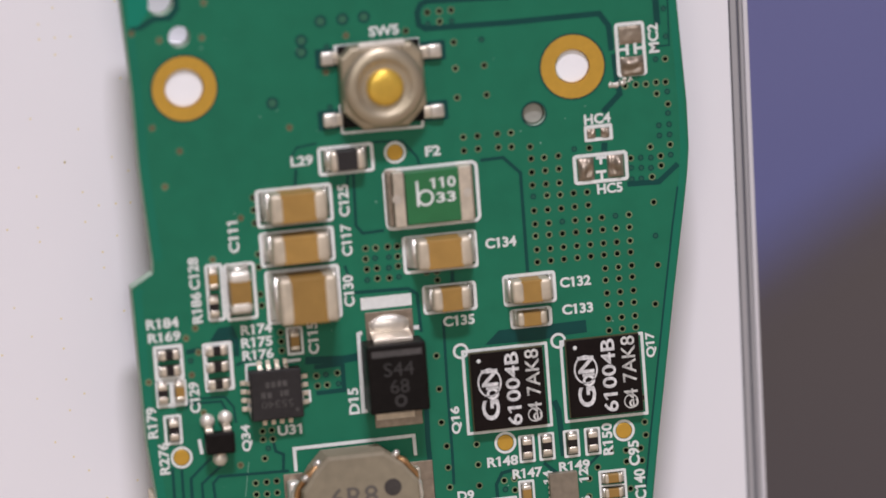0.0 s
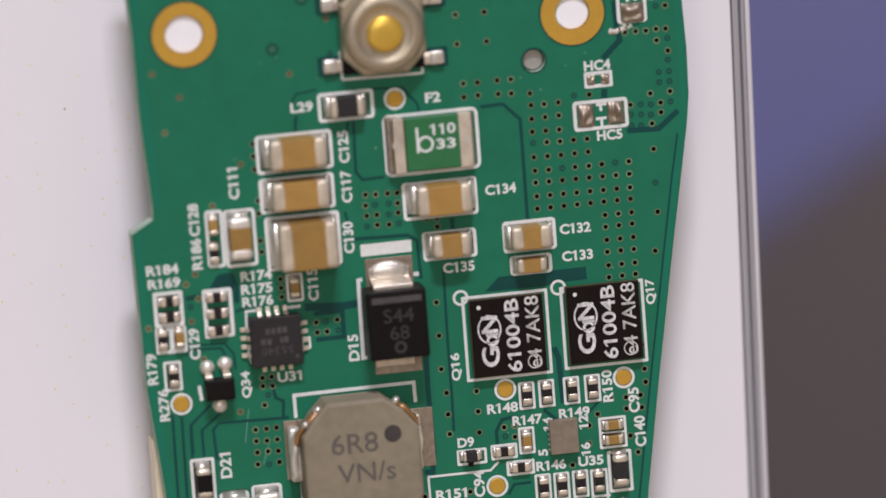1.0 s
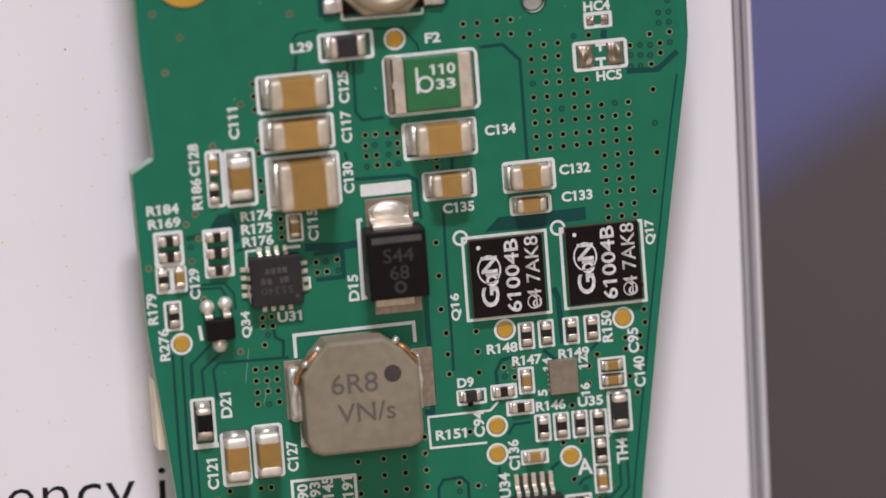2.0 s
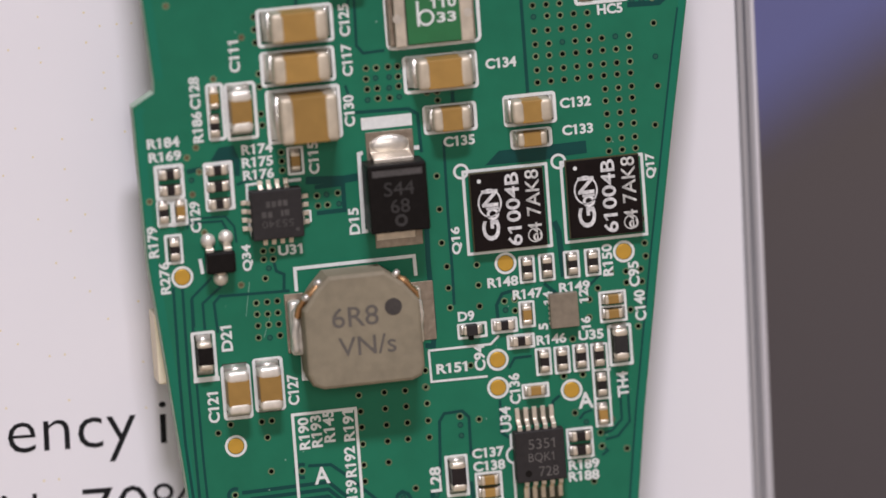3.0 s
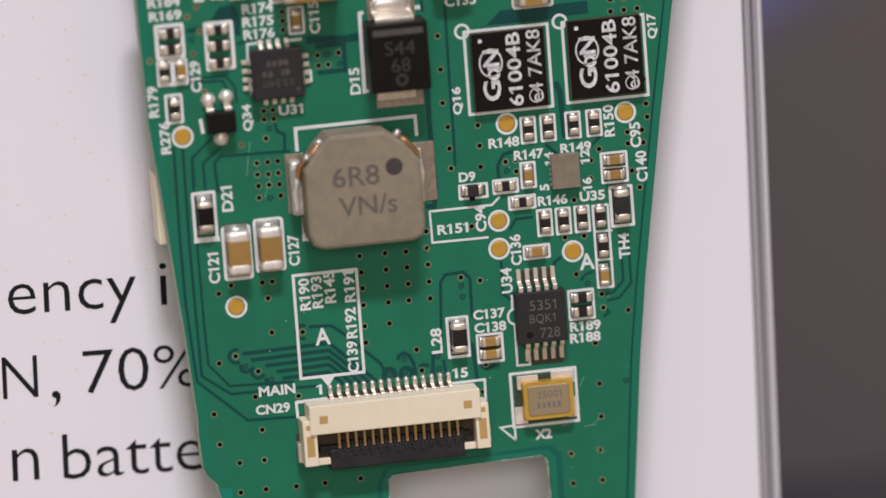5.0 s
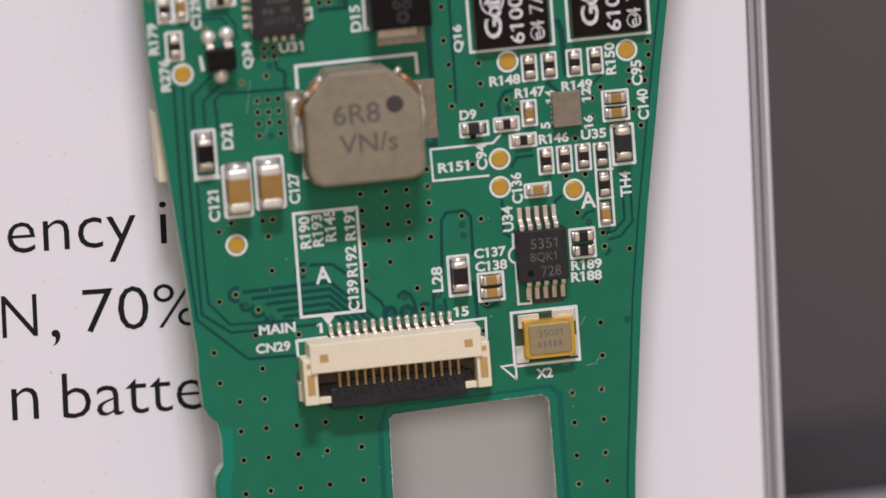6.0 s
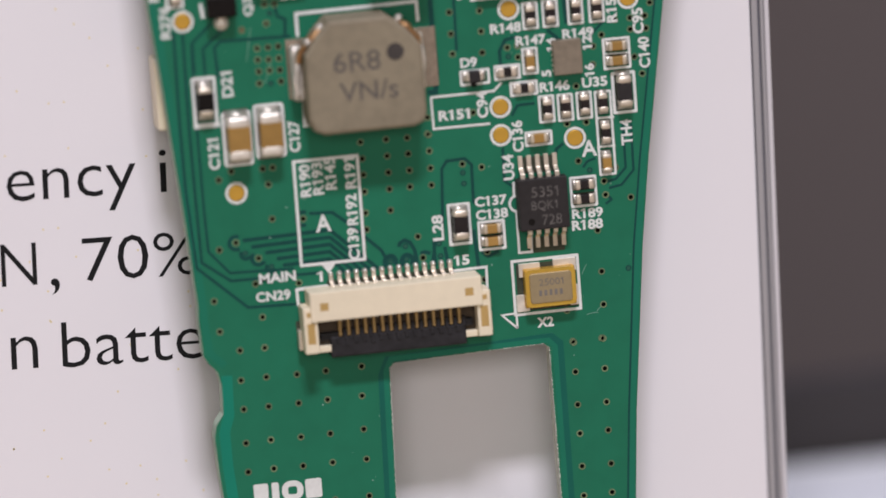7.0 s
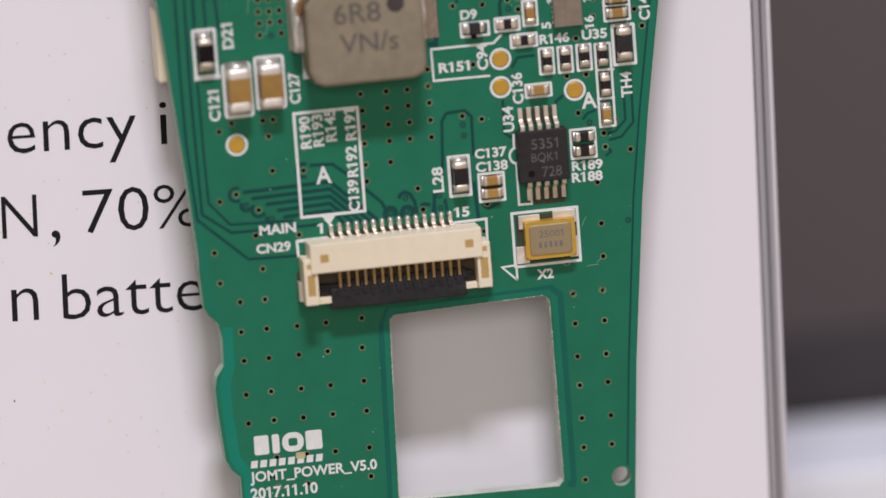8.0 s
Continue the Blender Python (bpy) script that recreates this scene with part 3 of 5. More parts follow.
vias([(5.16, -31.30), (6.89, -31.25), (5.14, -33.02), (6.86, -33.01), (5.13, -34.95), (6.82, -34.97), (5.14, -36.65), (6.80, -36.63), (5.13, -38.58), (6.83, -38.60), (5.11, -40.31), (6.77, -40.29), (5.07, -42.21)])


# ---- screen print ----
SILK_Y, SILK_T = -0.022, 0.0


def mark(text, x, z, length, size, turn=0.0, fat=0.028):
    """A white reference; length and capital height in millimetres."""
    bm = words(text, size, 0.02, fat)
    xs = [v.co.x for v in bm.verts]
    zs = [v.co.z for v in bm.verts]
    bmesh.ops.scale(bm, vec=(length * MM / (max(xs) - min(xs)), 1, size * MM / (max(zs) - min(zs))), verts=bm.verts[:])
    return on_board("lettering", bm, SILK, "", x, z, turn, -0.012)


def outline(x, z, w, h, r=0.22, line=0.2, turn=0.0):
    return on_board("outline_print", band(rounded(w, h, r), rounded(w - 2 * line, h - 2 * line, max(r - line, 0.03)), SILK_Y - layer(), SILK_T), SILK, "", x, z, turn)


def line(points, width=0.17):
    return on_board("line_print", stroke(points, width, SILK_Y - layer(), SILK_T), SILK)


K = 0.0323
for text, x, z, n in (("SW5", -2.47, 12.95, 54), ("F2", -0.16, 5.74, 28), ("L29", -7.74, 5.94, 40), ("C134", 3.36, 0.04, 56), ("C135", 0.61, -4.22, 57), ("C132", 7.51, -2.68, 56),
                      ("C133", 7.53, -4.27, 56), ("HC4", 9.46, 6.61, 48), ("HC5", 9.90, 2.52, 46), ("R184", -16.45, -2.59, 58), ("R169", -16.41, -3.38, 58),
                      ("R174", -11.09, -3.48, 56), ("R175", -11.12, -4.24, 56), ("R176", -11.11, -4.96, 56), ("U31", -9.62, -9.51, 44)):
    mark(text, x, z, n * K, 0.60)
for text, x, z, n in (("R148", 2.54, -12.69, 56), ("R147", 3.93, -13.54, 54), ("R149", 6.69, -13.41, 56), ("D9", 0.26, -14.47, 30), ("R146", 5.12, -16.33, 54), ("U35", 7.45, -16.32, 46),
                      ("R151", -0.79, -17.39, 56), ("MAIN", -11.67, -25.69, 66), ("CN29", -11.99, -26.75, 62), ("1", -9.15, -25.92, 10), ("15", -0.91, -25.83, 28), ("C137", 0.95, -22.57, 58),
                      ("C138", 0.96, -23.34, 58), ("R189", 6.50, -23.87, 56), ("R188", 6.45, -24.53, 56), ("X2", 3.60, -29.93, 30)):
    mark(text, x, z, n * K, 0.59)
for text, x, z, n in (("MC2", 13.03, 10.91, 52), ("C125", -5.51, 3.41, 58), ("C117", -5.52, 1.11, 58), ("C130", -5.62, -1.84, 57), ("C111", -12.00, 1.96, 57), ("C128", -14.43, 0.09, 58), ("R186", -14.42, -1.89, 56),
                      ("R179", -17.49, -8.27, 56), ("R276", -16.97, -10.41, 58), ("C129", -14.94, -7.06, 56), ("Q34", -12.13, -9.73, 48), ("C115", -7.88, -4.35, 58), ("D15", -5.81, -8.26, 48),
                      ("Q16", 0.03, -10.01, 50), ("Q17", 11.64, -6.83, 46), ("R150", 8.72, -12.06, 58)):
    mark(text, x, z, n * K, 0.62, 90)
for text, x, z, n in (("C95", 10.21, -13.05, 46), ("C140", 10.44, -14.91, 56), ("TH4", 9.09, -19.43, 46), ("C94", 0.87, -16.97, 48), ("C136", 2.77, -19.01, 56), ("U34", 2.11, -20.74, 46), ("D21", -13.70, -14.29, 46),
                      ("C127", -10.08, -17.67, 56), ("C121", -14.76, -18.22, 56), ("R190", -9.65, -20.30, 58), ("R193", -8.92, -20.25, 58), ("R145", -8.18, -20.03, 58), ("R191", -7.03, -20.12, 56),
                      ("R192", -7.09, -22.24, 56), ("C139", -7.14, -24.22, 57), ("L28", -2.22, -23.82, 46)):
    mark(text, x, z, n * K, 0.66, 90)
for text, x, z, n in (("14", 5.10, -13.87, 24), ("12", 7.18, -13.96, 26), ("5", 4.71, -15.55, 12), ("16", 7.20, -15.56, 24)):
    mark(text, x, z, n * K, 0.56, 90)
mark("A", 6.87, -20.12, 0.9, 0.95)
mark("A", -8.79, -22.85, 0.9, 1.0)
mark("JOMT_POWER_V5.0", -10.68, -40.04, 7.4, 0.80)
mark("2017.11.10", -12.46, -40.94, 3.9, 0.68)
# the maker's emblem as plain blocks
ex, ez = -12.02, -38.14
for x, w in ((-1.55, 0.85), (-0.72, 0.42), (0.28, 1.25), (1.50, 0.95)):
    shape = rounded(w, 1.12, 0.12) if w < 1.2 else rounded(w, 1.12, 0.5)
    bm = band(shape, rounded(w * 0.42, 0.46, 0.12), SILK_Y, SILK_T) if w > 1.2 else slab(shape, SILK_Y, SILK_T)
    on_board("emblem_print", bm, SILK, "", ex + x, ez)
ex, ez = -12.17, -39.22
for i in range(8):
    on_board("emblem_print", slab([(-0.22, -0.21), (0.16, -0.21), (0.22, 0.21), (-0.16, 0.21)], SILK_Y, SILK_T), SILK, "", ex - 1.90 + 0.54 * i, ez)

outline(-8.36, 3.41, 4.45, 2.25)
outline(-8.38, 1.02, 4.35, 2.05)
outline(-8.23, -1.76, 4.35, 3.15)
outline(-5.20, 5.77, 3.25, 1.70)
outline(-0.42, 3.17, 5.55, 3.60, 0.4)
outline(-0.18, -0.15, 4.35, 2.20)
outline(0.18, -2.86, 3.15, 1.70)
outline(4.83, -2.82, 3.10, 1.85)
outline(4.80, -4.51, 2.45, 1.15)
outline(-11.82, -1.21, 1.85, 3.35)
outline(-13.28, -1.12, 1.05, 3.35)
outline(11.68, 10.42, 1.75, 3.15)
outline(9.47, 5.79, 1.65, 0.95, 0.1)
outline(9.46, 3.75, 3.20, 1.75)
for x, z in ((4.00, -12.12), (5.16, -12.11), (6.62, -12.10), (7.85, -12.10), (4.57, -17.60), (5.66, -17.62), (6.76, -17.61)):
    outline(x, z, 0.95, 1.62, 0.08, 0.14)
outline(7.86, -19.33, 1.02, 4.95, 0.08, 0.14)
line([(7.36, -18.44), (8.46, -18.46)], 0.13)
line([(7.34, -20.11), (8.40, -20.12)], 0.13)
outline(3.81, -14.73, 0.95, 1.58, 0.08, 0.14)
outline(8.85, -14.80, 1.62, 1.85, 0.08, 0.14)
line([(8.06, -14.78), (9.65, -14.82)], 0.10)
outline(9.12, -17.10, 1.42, 2.45, 0.1, 0.17)
outline(0.56, -15.34, 1.75, 0.92, 0.08, 0.15)
outline(2.45, -15.24, 1.55, 0.90, 0.08, 0.15)
outline(3.34, -16.27, 1.65, 0.88, 0.08, 0.15)
outline(3.98, -19.24, 1.62, 0.88, 0.08, 0.15)
outline(6.36, -22.59, 1.58, 1.82, 0.08, 0.15)
outline(0.87, -24.56, 1.60, 1.75, 0.08, 0.15)
outline(-0.95, -23.73, 1.35, 2.45, 0.08, 0.17)
outline(-15.05, -15.14, 1.42, 2.85, 0.14, 0.18)
line([(-15.78, -16.55), (-14.27, -16.55)], 0.26)
outline(-13.34, -17.46, 1.72, 3.20)
outline(-11.45, -17.20, 1.78, 3.15)
outline(-16.27, -4.88, 1.72, 2.05, 0.12, 0.22)
outline(-16.25, -6.69, 1.80, 1.55, 0.12, 0.22)
line([(-16.22, -5.94), (-16.22, -7.49)], 0.26)
outline(-13.43, -5.41, 1.72, 2.85, 0.12, 0.22)
outline(-16.32, -8.79, 1.05, 1.75, 0.12, 0.16)
outline(-8.93, -4.40, 0.98, 1.65, 0.12, 0.15)
outline(3.11, -8.48, 5.02, 4.98, 0.06, 0.17)
outline(8.77, -8.45, 4.90, 4.86, 0.06, 0.17)
for x, z in ((0.58, -6.03), (6.27, -6.03)):
    on_board("pin_one_print", band(circle(0, 0, 0.46), circle(0, 0, 0.31), SILK_Y - 0.004, SILK_T), SILK, "", x, z)
outline(-8.40, -22.16, 3.85, 6.20, 0.05, 0.17)
outline(3.81, -27.79, 3.97, 3.28, 0.05, 0.16)
line([(1.96, -30.12), (1.12, -29.29), (1.96, -29.25), (1.96, -30.12)], 0.12)
line([(-5.34, 11.55), (-5.34, 12.30), (-0.59, 12.27), (-0.53, 11.84)], 0.18)
line([(-5.28, 7.29), (-0.64, 7.20)], 0.16)
line([(-5.02, -4.35), (-5.25, -4.39), (-5.30, -8.91), (-5.04, -8.90)], 0.22)
line([(-2.06, -4.36), (-1.73, -4.37)], 0.24)
on_board("bar_print", slab(rounded(2.95, 0.70, 0.05), SILK_Y, SILK_T), SILK, "", -3.51, -2.69)
line([(-9.45, -11.97), (-9.45, -10.65), (-2.50, -10.63), (-2.48, -11.79)], 0.20)
line([(-9.38, -15.76), (-9.42, -17.11), (-8.92, -17.13)], 0.20)
line([(1.55, -16.61), (-2.06, -16.28), (-2.03, -18.08), (1.25, -18.11)][1:], 0.13)
line([(-2.09, -16.25), (1.58, -16.25), (2.08, -15.80)], 0.13)
line([(-9.66, -26.51), (-10.62, -26.54), (-10.59, -27.47)], 0.16)
line([(-10.62, -26.50), (-8.80, -26.47)], 0.14)
line([(-1.52, -26.40), (0.41, -26.37), (0.38, -27.61)], 0.15)
on_board("pin_one_print", slab([(-0.48, 0.3), (0.48, 0.3), (0, -0.35)], SILK_Y, SILK_T), SILK, "", -8.68, -25.44)
line([(2.35, -21.62), (2.32, -22.42)], 0.14)
line([(2.39, -23.36), (2.38, -25.76), (3.11, -25.77), (3.14, -24.84)], 0.14)
ux, uz = 2.35, -22.89
line([(ux + 0.1 - 0.42 * math.sin(math.pi * i / 8), uz + 0.46 * math.cos(math.pi * i / 8)) for i in range(9)], 0.14)
line([(-14.87, -9.51), (-14.77, -10.38)], 0.20)
line([(-11.88, -6.49), (-11.84, -5.51), (-10.92, -5.48)], 0.14)
line([(-11.88, -7.72), (-11.72, -8.62)], 0.14)
line([(-9.58, -5.52), (-8.69, -5.51)], 0.18)

outline(-8.52, -7.68, 0.55, 0.72, 0.06, 0.13)
line([(-5.30, 8.95), (-5.28, 7.29)], 0.16)
line([(-0.62, 7.95), (-0.64, 7.20)], 0.16)

# ---- bare pads ----
def pad(x, z, w, h, material=SOLDER_MATT, name="solder_pad", lift=0.05, turn=0.0, label=""):
    return on_board(name, slab(rounded(w, h, 0.06), -lift, 0.0, bevel=min(0.03, lift * 0.6)), material, label, x, z, turn)


for x, z in ((-2.35, 5.87), (-15.96, -10.45), (-13.64, -20.60), (2.78, -11.63), (9.71, -11.67), (1.91, -17.21), (1.82, -18.84), (6.09, -19.44)):
    spot = on_board("test_point", turned([(0.46, 0.0), (0.46, -0.02), (0.42, -0.04), (0.0, -0.04)], 32), GOLD, "round gold test pad with white ring", x, z)
    part("ring_print", band(circle(0, 0, 0.64, 40), circle(0, 0, 0.49, 40), SILK_Y, SILK_T), SILK, spot)


def dome(x, z, w, h, lift, material, seed):
    """A lumpy cushion of solder on a pad."""
    bm = bmesh.new()
    bmesh.ops.create_grid(bm, x_segments=12, y_segments=12, size=0.5)
    for v in bm.verts:
        a, b = v.co.x * 2, v.co.y * 2
        rise = (1 - a ** 4) * (1 - b ** 4)
        y = -0.01 - lift * rise * (0.65 + 0.7 * noise.noise(Vector((a * 1.3 + seed, b * 1.3, seed))))
        v.co = Vector((v.co.x * w * MM, y * MM, v.co.y * h * MM))
    bmesh.ops.recalc_face_normals(bm, faces=bm.faces[:])
    for f in bm.faces:
        if f.normal.y > 0:
            f.normal_flip()
    ob = on_board("solder_pad", bm, material, "lumpy soldered pad", x, z)
    for f in ob.data.polygons:
        f.use_smooth = True


dome(11.74, 11.24, 1.40, 1.05, 0.12, SOLDER_MATT, 1.0)
dome(11.71, 9.43, 1.38, 1.15, 0.42, SOLDER_MATT, 2.0)
for x, z, w in ((11.22, 10.44, 0.55), (12.17, 10.44, 0.55)):
    on_board("bridge_print", slab([(-w / 2, -0.08), (w / 2, -0.08), (w / 2, 0.08), (-w / 2, 0.08)], SILK_Y, 0.0), SILK, "", x, z)
for x, z in ((11.48, 10.41), (11.94, 10.43)):
    on_board("bridge_print", slab([(-0.09, -0.32), (0.09, -0.32), (0.09, 0.32), (-0.09, 0.32)], SILK_Y - 0.003, 0.0), SILK, "", x, z)
dome(9.04, 5.77, 0.52, 0.58, 0.18, SOLDER_MATT, 3.0)
dome(9.86, 5.75, 0.52, 0.58, 0.2, SOLDER_MATT, 4.0)
dome(8.60, 3.74, 0.95, 1.30, 0.36, SOLDER_MATT, 5.0)
dome(10.32, 3.79, 0.95, 1.30, 0.45, SOLDER_MATT, 6.0)
for x, z, w, h in ((9.53, 4.33, 0.62, 0.16), (9.47, 3.52, 0.62, 0.16), (9.49, 4.17, 0.16, 0.45), (9.49, 3.25, 0.16, 0.5)):
    on_board("bridge_print", slab([(-w / 2, -h / 2), (w / 2, -h / 2), (w / 2, h / 2), (-w / 2, h / 2)], SILK_Y - (0.003 if h > w else 0), 0.0), SILK, "", x, z)
rng = random.Random(4)
blob = bmesh.new()
for i in range(26):
    t = rng.random()
    r = rng.uniform(0.05, 0.17) * (1.15 - 0.6 * t)
    turned([(r, 0.0), (r * 0.9, -r * 0.3), (r * 0.5, -r * 0.5), (0, -r * 0.55)], 10, blob, -0.65 + 1.35 * t, 0.13 * rng.uniform(-1, 1) + 0.16 * t)
on_board("solder_splash", blob, SOLDER, "rough splash of bright solder", 10.95, 8.49)


# ---- small chip parts ----
def chip(name, x, z, length, width, height, turn, body_mat, label, category, group, cap=0.28, inset=0.02, fillet=0.16):
    """A two-ended chip: body, two tinned caps with solder feet."""
    ob = tagged(holder(name, x, z, turn), label, category, group)
    # Dark patch under the chip: mask opening plus painted contact shade.
    on_board("shaded_mask_window", slab(rounded(length + 2 * fillet + 0.10, width + 0.14, 0.04), -0.0125, 0.0), SHADED_WINDOW, "", x, z, turn)
    h = height
    part("body", box(-length / 2 + cap * 0.7, length / 2 - cap * 0.7, -h + inset, -0.03, -width / 2 + inset, width / 2 - inset, min(0.05, h * 0.15)), body_mat, ob, smooth=False)
    for s in (-1, 1):
        # Tin tone follows turn: paler on upright chips, imitating their top highlight.
        e = part("end_cap", box(min(s * length / 2, s * (length / 2 - cap)), max(s * length / 2, s * (length / 2 - cap)), -h, -0.02, -width / 2, width / 2, min(0.24, h * 0.27, cap * 0.42), 5), CAP_TIN if body_mat is CERAMIC and turn == 0 else FROSTED if width > 1.2 else TIN, ob, smooth=True)
        f = bmesh.new()
        a, b = s * (length / 2 - 0.02), s * (length / 2 + fillet)
        w0, w1, hh = width * 0.46, width * 0.5, h * 0.62
        vs = [f.verts.new(Vector(c) * MM) for c in ((a, -0.01, -w1), (a, -0.01, w1), (b, -0.01, w1), (b, -0.01, -w1), (a, -hh, -w0), (a, -hh, w0),
                                                     ((a + b) / 2, -hh * 0.30, -w1 * 0.98), ((a + b) / 2, -hh * 0.30, w1 * 0.98), (b, -0.04, -w1), (b, -0.04, w1))]
        for q in ((0, 1, 2, 3), (4, 6, 7, 5), (6, 8, 9, 7), (8, 3, 2, 9), (0, 4, 5, 1)):
            f.faces.new([vs[i] for i in q])
        f.faces.new([vs[i] for i in (0, 3, 8, 6, 4)])
        f.faces.new([vs[i] for i in (1, 5, 7, 9, 2)])
        bmesh.ops.recalc_face_normals(f, faces=f.faces[:])
        part("solder_fillet", f, SOLDER, ob, smooth=True)
    return ob


def capacitor(x, z, length, width, height, turn=0, cap=0.4, group="ceramic capacitors", label="tan ceramic chip capacitor with tinned ends on the board", fillet=0.2):
    return chip("chip_capacitor", x, z, length, width, height, turn, CERAMIC, label, "capacitor", group, cap, 0.02, fillet)


def resistor(x, z, length=1.0, width=0.5, height=0.35, turn=0, cap=0.35, label="tiny black chip resistor with shiny soldered ends"):
    return chip("chip_resistor", x, z, length, width, height, turn, GLASS_BLACK, label, "resistor", "chip resistors", cap, 0.02, 0.14)


BIG = "large tan ceramic chip capacitor with wide tinned ends"
capacitor(-8.36, 3.55, 3.3, 1.72, 1.75, 0, 0.85, "stacked capacitors", BIG, 0.3)
capacitor(-8.40, 1.14, 3.3, 1.62, 1.75, 0, 0.85, "stacked capacitors", BIG, 0.3)
capacitor(-8.26, -1.70, 3.35, 2.70, 2.5, 0, 0.85, "stacked capacitors", "largest tan ceramic capacitor, thick square block with tinned ends", 0.3)
capacitor(-0.13, 0.00, 3.2, 1.72, 1.6, 0, 0.80, fillet=0.40)
capacitor(0.13, -2.76, 2.2, 1.35, 1.25, 0, 0.68, fillet=0.28)
capacitor(4.77, -2.76, 2.35, 1.35, 1.3, 0, 0.80, fillet=0.26)
capacitor(4.74, -4.44, 1.75, 0.88, 0.85, 0, 0.50, fillet=0.15)
TALL = "tan ceramic capacitor with a bright rounded tinned top end"
capacitor(-11.94, -1.09, 2.45, 1.25, 1.15, 90, 0.74, label=TALL, fillet=0.24)
capacitor(-13.36, -17.32, 2.55, 1.32, 1.2, 90, 0.74, "capacitor pair", TALL, 0.24)
capacitor(-11.51, -17.25, 2.55, 1.32, 1.2, 90, 0.74, "capacitor pair", TALL, 0.24)
SMALL = "tiny tan ceramic capacitor with shiny soldered ends"
for x, z, turn in ((-13.38, -0.28, 90), (-15.79, -6.56, 90), (-8.97, -4.35, 90), (3.77, -14.71, 90), (8.84, -14.32, 0), (8.81, -15.18, 0),
                   (3.94, -19.19, 0), (7.79, -21.01, 90), (0.86, -24.14, 0), (0.84, -24.87, 0)):
    capacitor(x, z, 1.05, 0.55, 0.5, turn, 0.28, "small capacitors", SMALL, 0.14)
for x, z, turn in ((-13.44, -1.92, 90), (-16.23, -4.42, 0), (-16.24, -5.34, 0), (-16.76, -6.60, 90), (-13.49, -4.45, 0), (-13.50, -5.40, 0), (-13.51, -6.42, 0),
                   (-16.28, -8.79, 90), (4.00, -12.05, 90), (5.16, -12.04, 90), (6.66, -12.04, 90), (7.85, -12.03, 90), (2.42, -15.20, 0), (3.33, -16.23, 0)):
    resistor(x, z, 1.05, 0.55, 0.35, turn)
for x, z, turn in ((4.60, -17.57, 90), (5.66, -17.55, 90), (6.76, -17.50, 90), (7.82, -17.52, 90), (7.86, -19.29, 90), (6.39, -22.15, 0), (6.36, -22.98, 0)):
    resistor(x, z, 1.1, 0.55, 0.4, turn)
chip("ferrite_bead", -5.23, 5.81, 2.0, 1.2, 0.85, 0, CHIP_GREY, "dark grey ferrite bead with wide tinned ends", "ferrite bead", "", 0.5, 0.04, 0.25)
chip("chip_inductor", -0.95, -23.65, 1.75, 0.9, 0.8, 90, GLASS_BLACK, "black chip inductor with bright tinned ends", "inductor", "", 0.50, 0.03, 0.18)
chip("thermistor", 9.09, -16.95, 1.85, 0.85, 0.75, 90, CHIP_GREY, "dark grey chip thermistor with tinned ends", "thermistor", "", 0.52, 0.03, 0.2)
chip("signal_diode", -15.06, -15.07, 1.7, 0.85, 0.75, 90, BLACK, "black chip diode with bright soldered ends", "diode", "", 0.48, -0.02, 0.30)
dd = chip("signal_diode", 0.48, -15.24, 1.0, 0.55, 0.5, 0, CHIP_GREY, "tiny black three-legged diode with soldered ends", "diode", "", 0.25, -0.04, 0.18)
part("leg", box(-0.18, 0.12, -0.25, 0.0, -0.62, -0.2, 0.05), BLACK, dd)


# ---- leads and moulded packages ----
def lead(x0, x1, z_in, z_out, high, foot=0.0):
    """A gull-wing lead that runs in z from the body (z_in, high) down to its foot (z_out)."""
    s = 1 if z_out > z_in else -1
    n = abs(z_out - z_in)
    line_ = [(z_in, -high), (z_in + s * n * 0.28, -high), (z_in + s * n * 0.48, -0.10), (z_out, -0.06)]
    bm = bmesh.new()
    t = 0.09
    rows = []
    for z, y in line_:
        rows.append([bm.verts.new(Vector(c) * MM) for c in ((x0, y - t, z), (x1, y - t, z), (x1, y + t * 0.6, z), (x0, y + t * 0.6, z))])
    for a, b in zip(rows, rows[1:]):
        for i in range(4):
            bm.faces.new((a[i], a[(i + 1) % 4], b[(i + 1) % 4], b[i]))
    bm.faces.new(rows[0])
    bm.faces.new(rows[-1][::-1])
    bmesh.ops.recalc_face_normals(bm, faces=bm.faces[:])
    bmesh.ops.bevel(bm, geom=[e for e in bm.edges if len(e.link_faces) == 2 and e.calc_face_angle(0) > 0.5], offset=0.02 * MM, segments=1, affect="EDGES")
    return bm


def letters_on(parent, text, x, z, length, size, y, material, turn=0.0, fat=0.0, name="marking"):
    bm = words(text, size, 0.012, fat)
    xs = [v.co.x for v in bm.verts]
    zs = [v.co.z for v in bm.verts]
    bmesh.ops.scale(bm, vec=(length * MM / (max(xs) - min(xs)), 1, size * MM / (max(zs) - min(zs))), verts=bm.verts[:])
    return place(part(name, bm, material, parent), x, y - 0.007, z, turn)


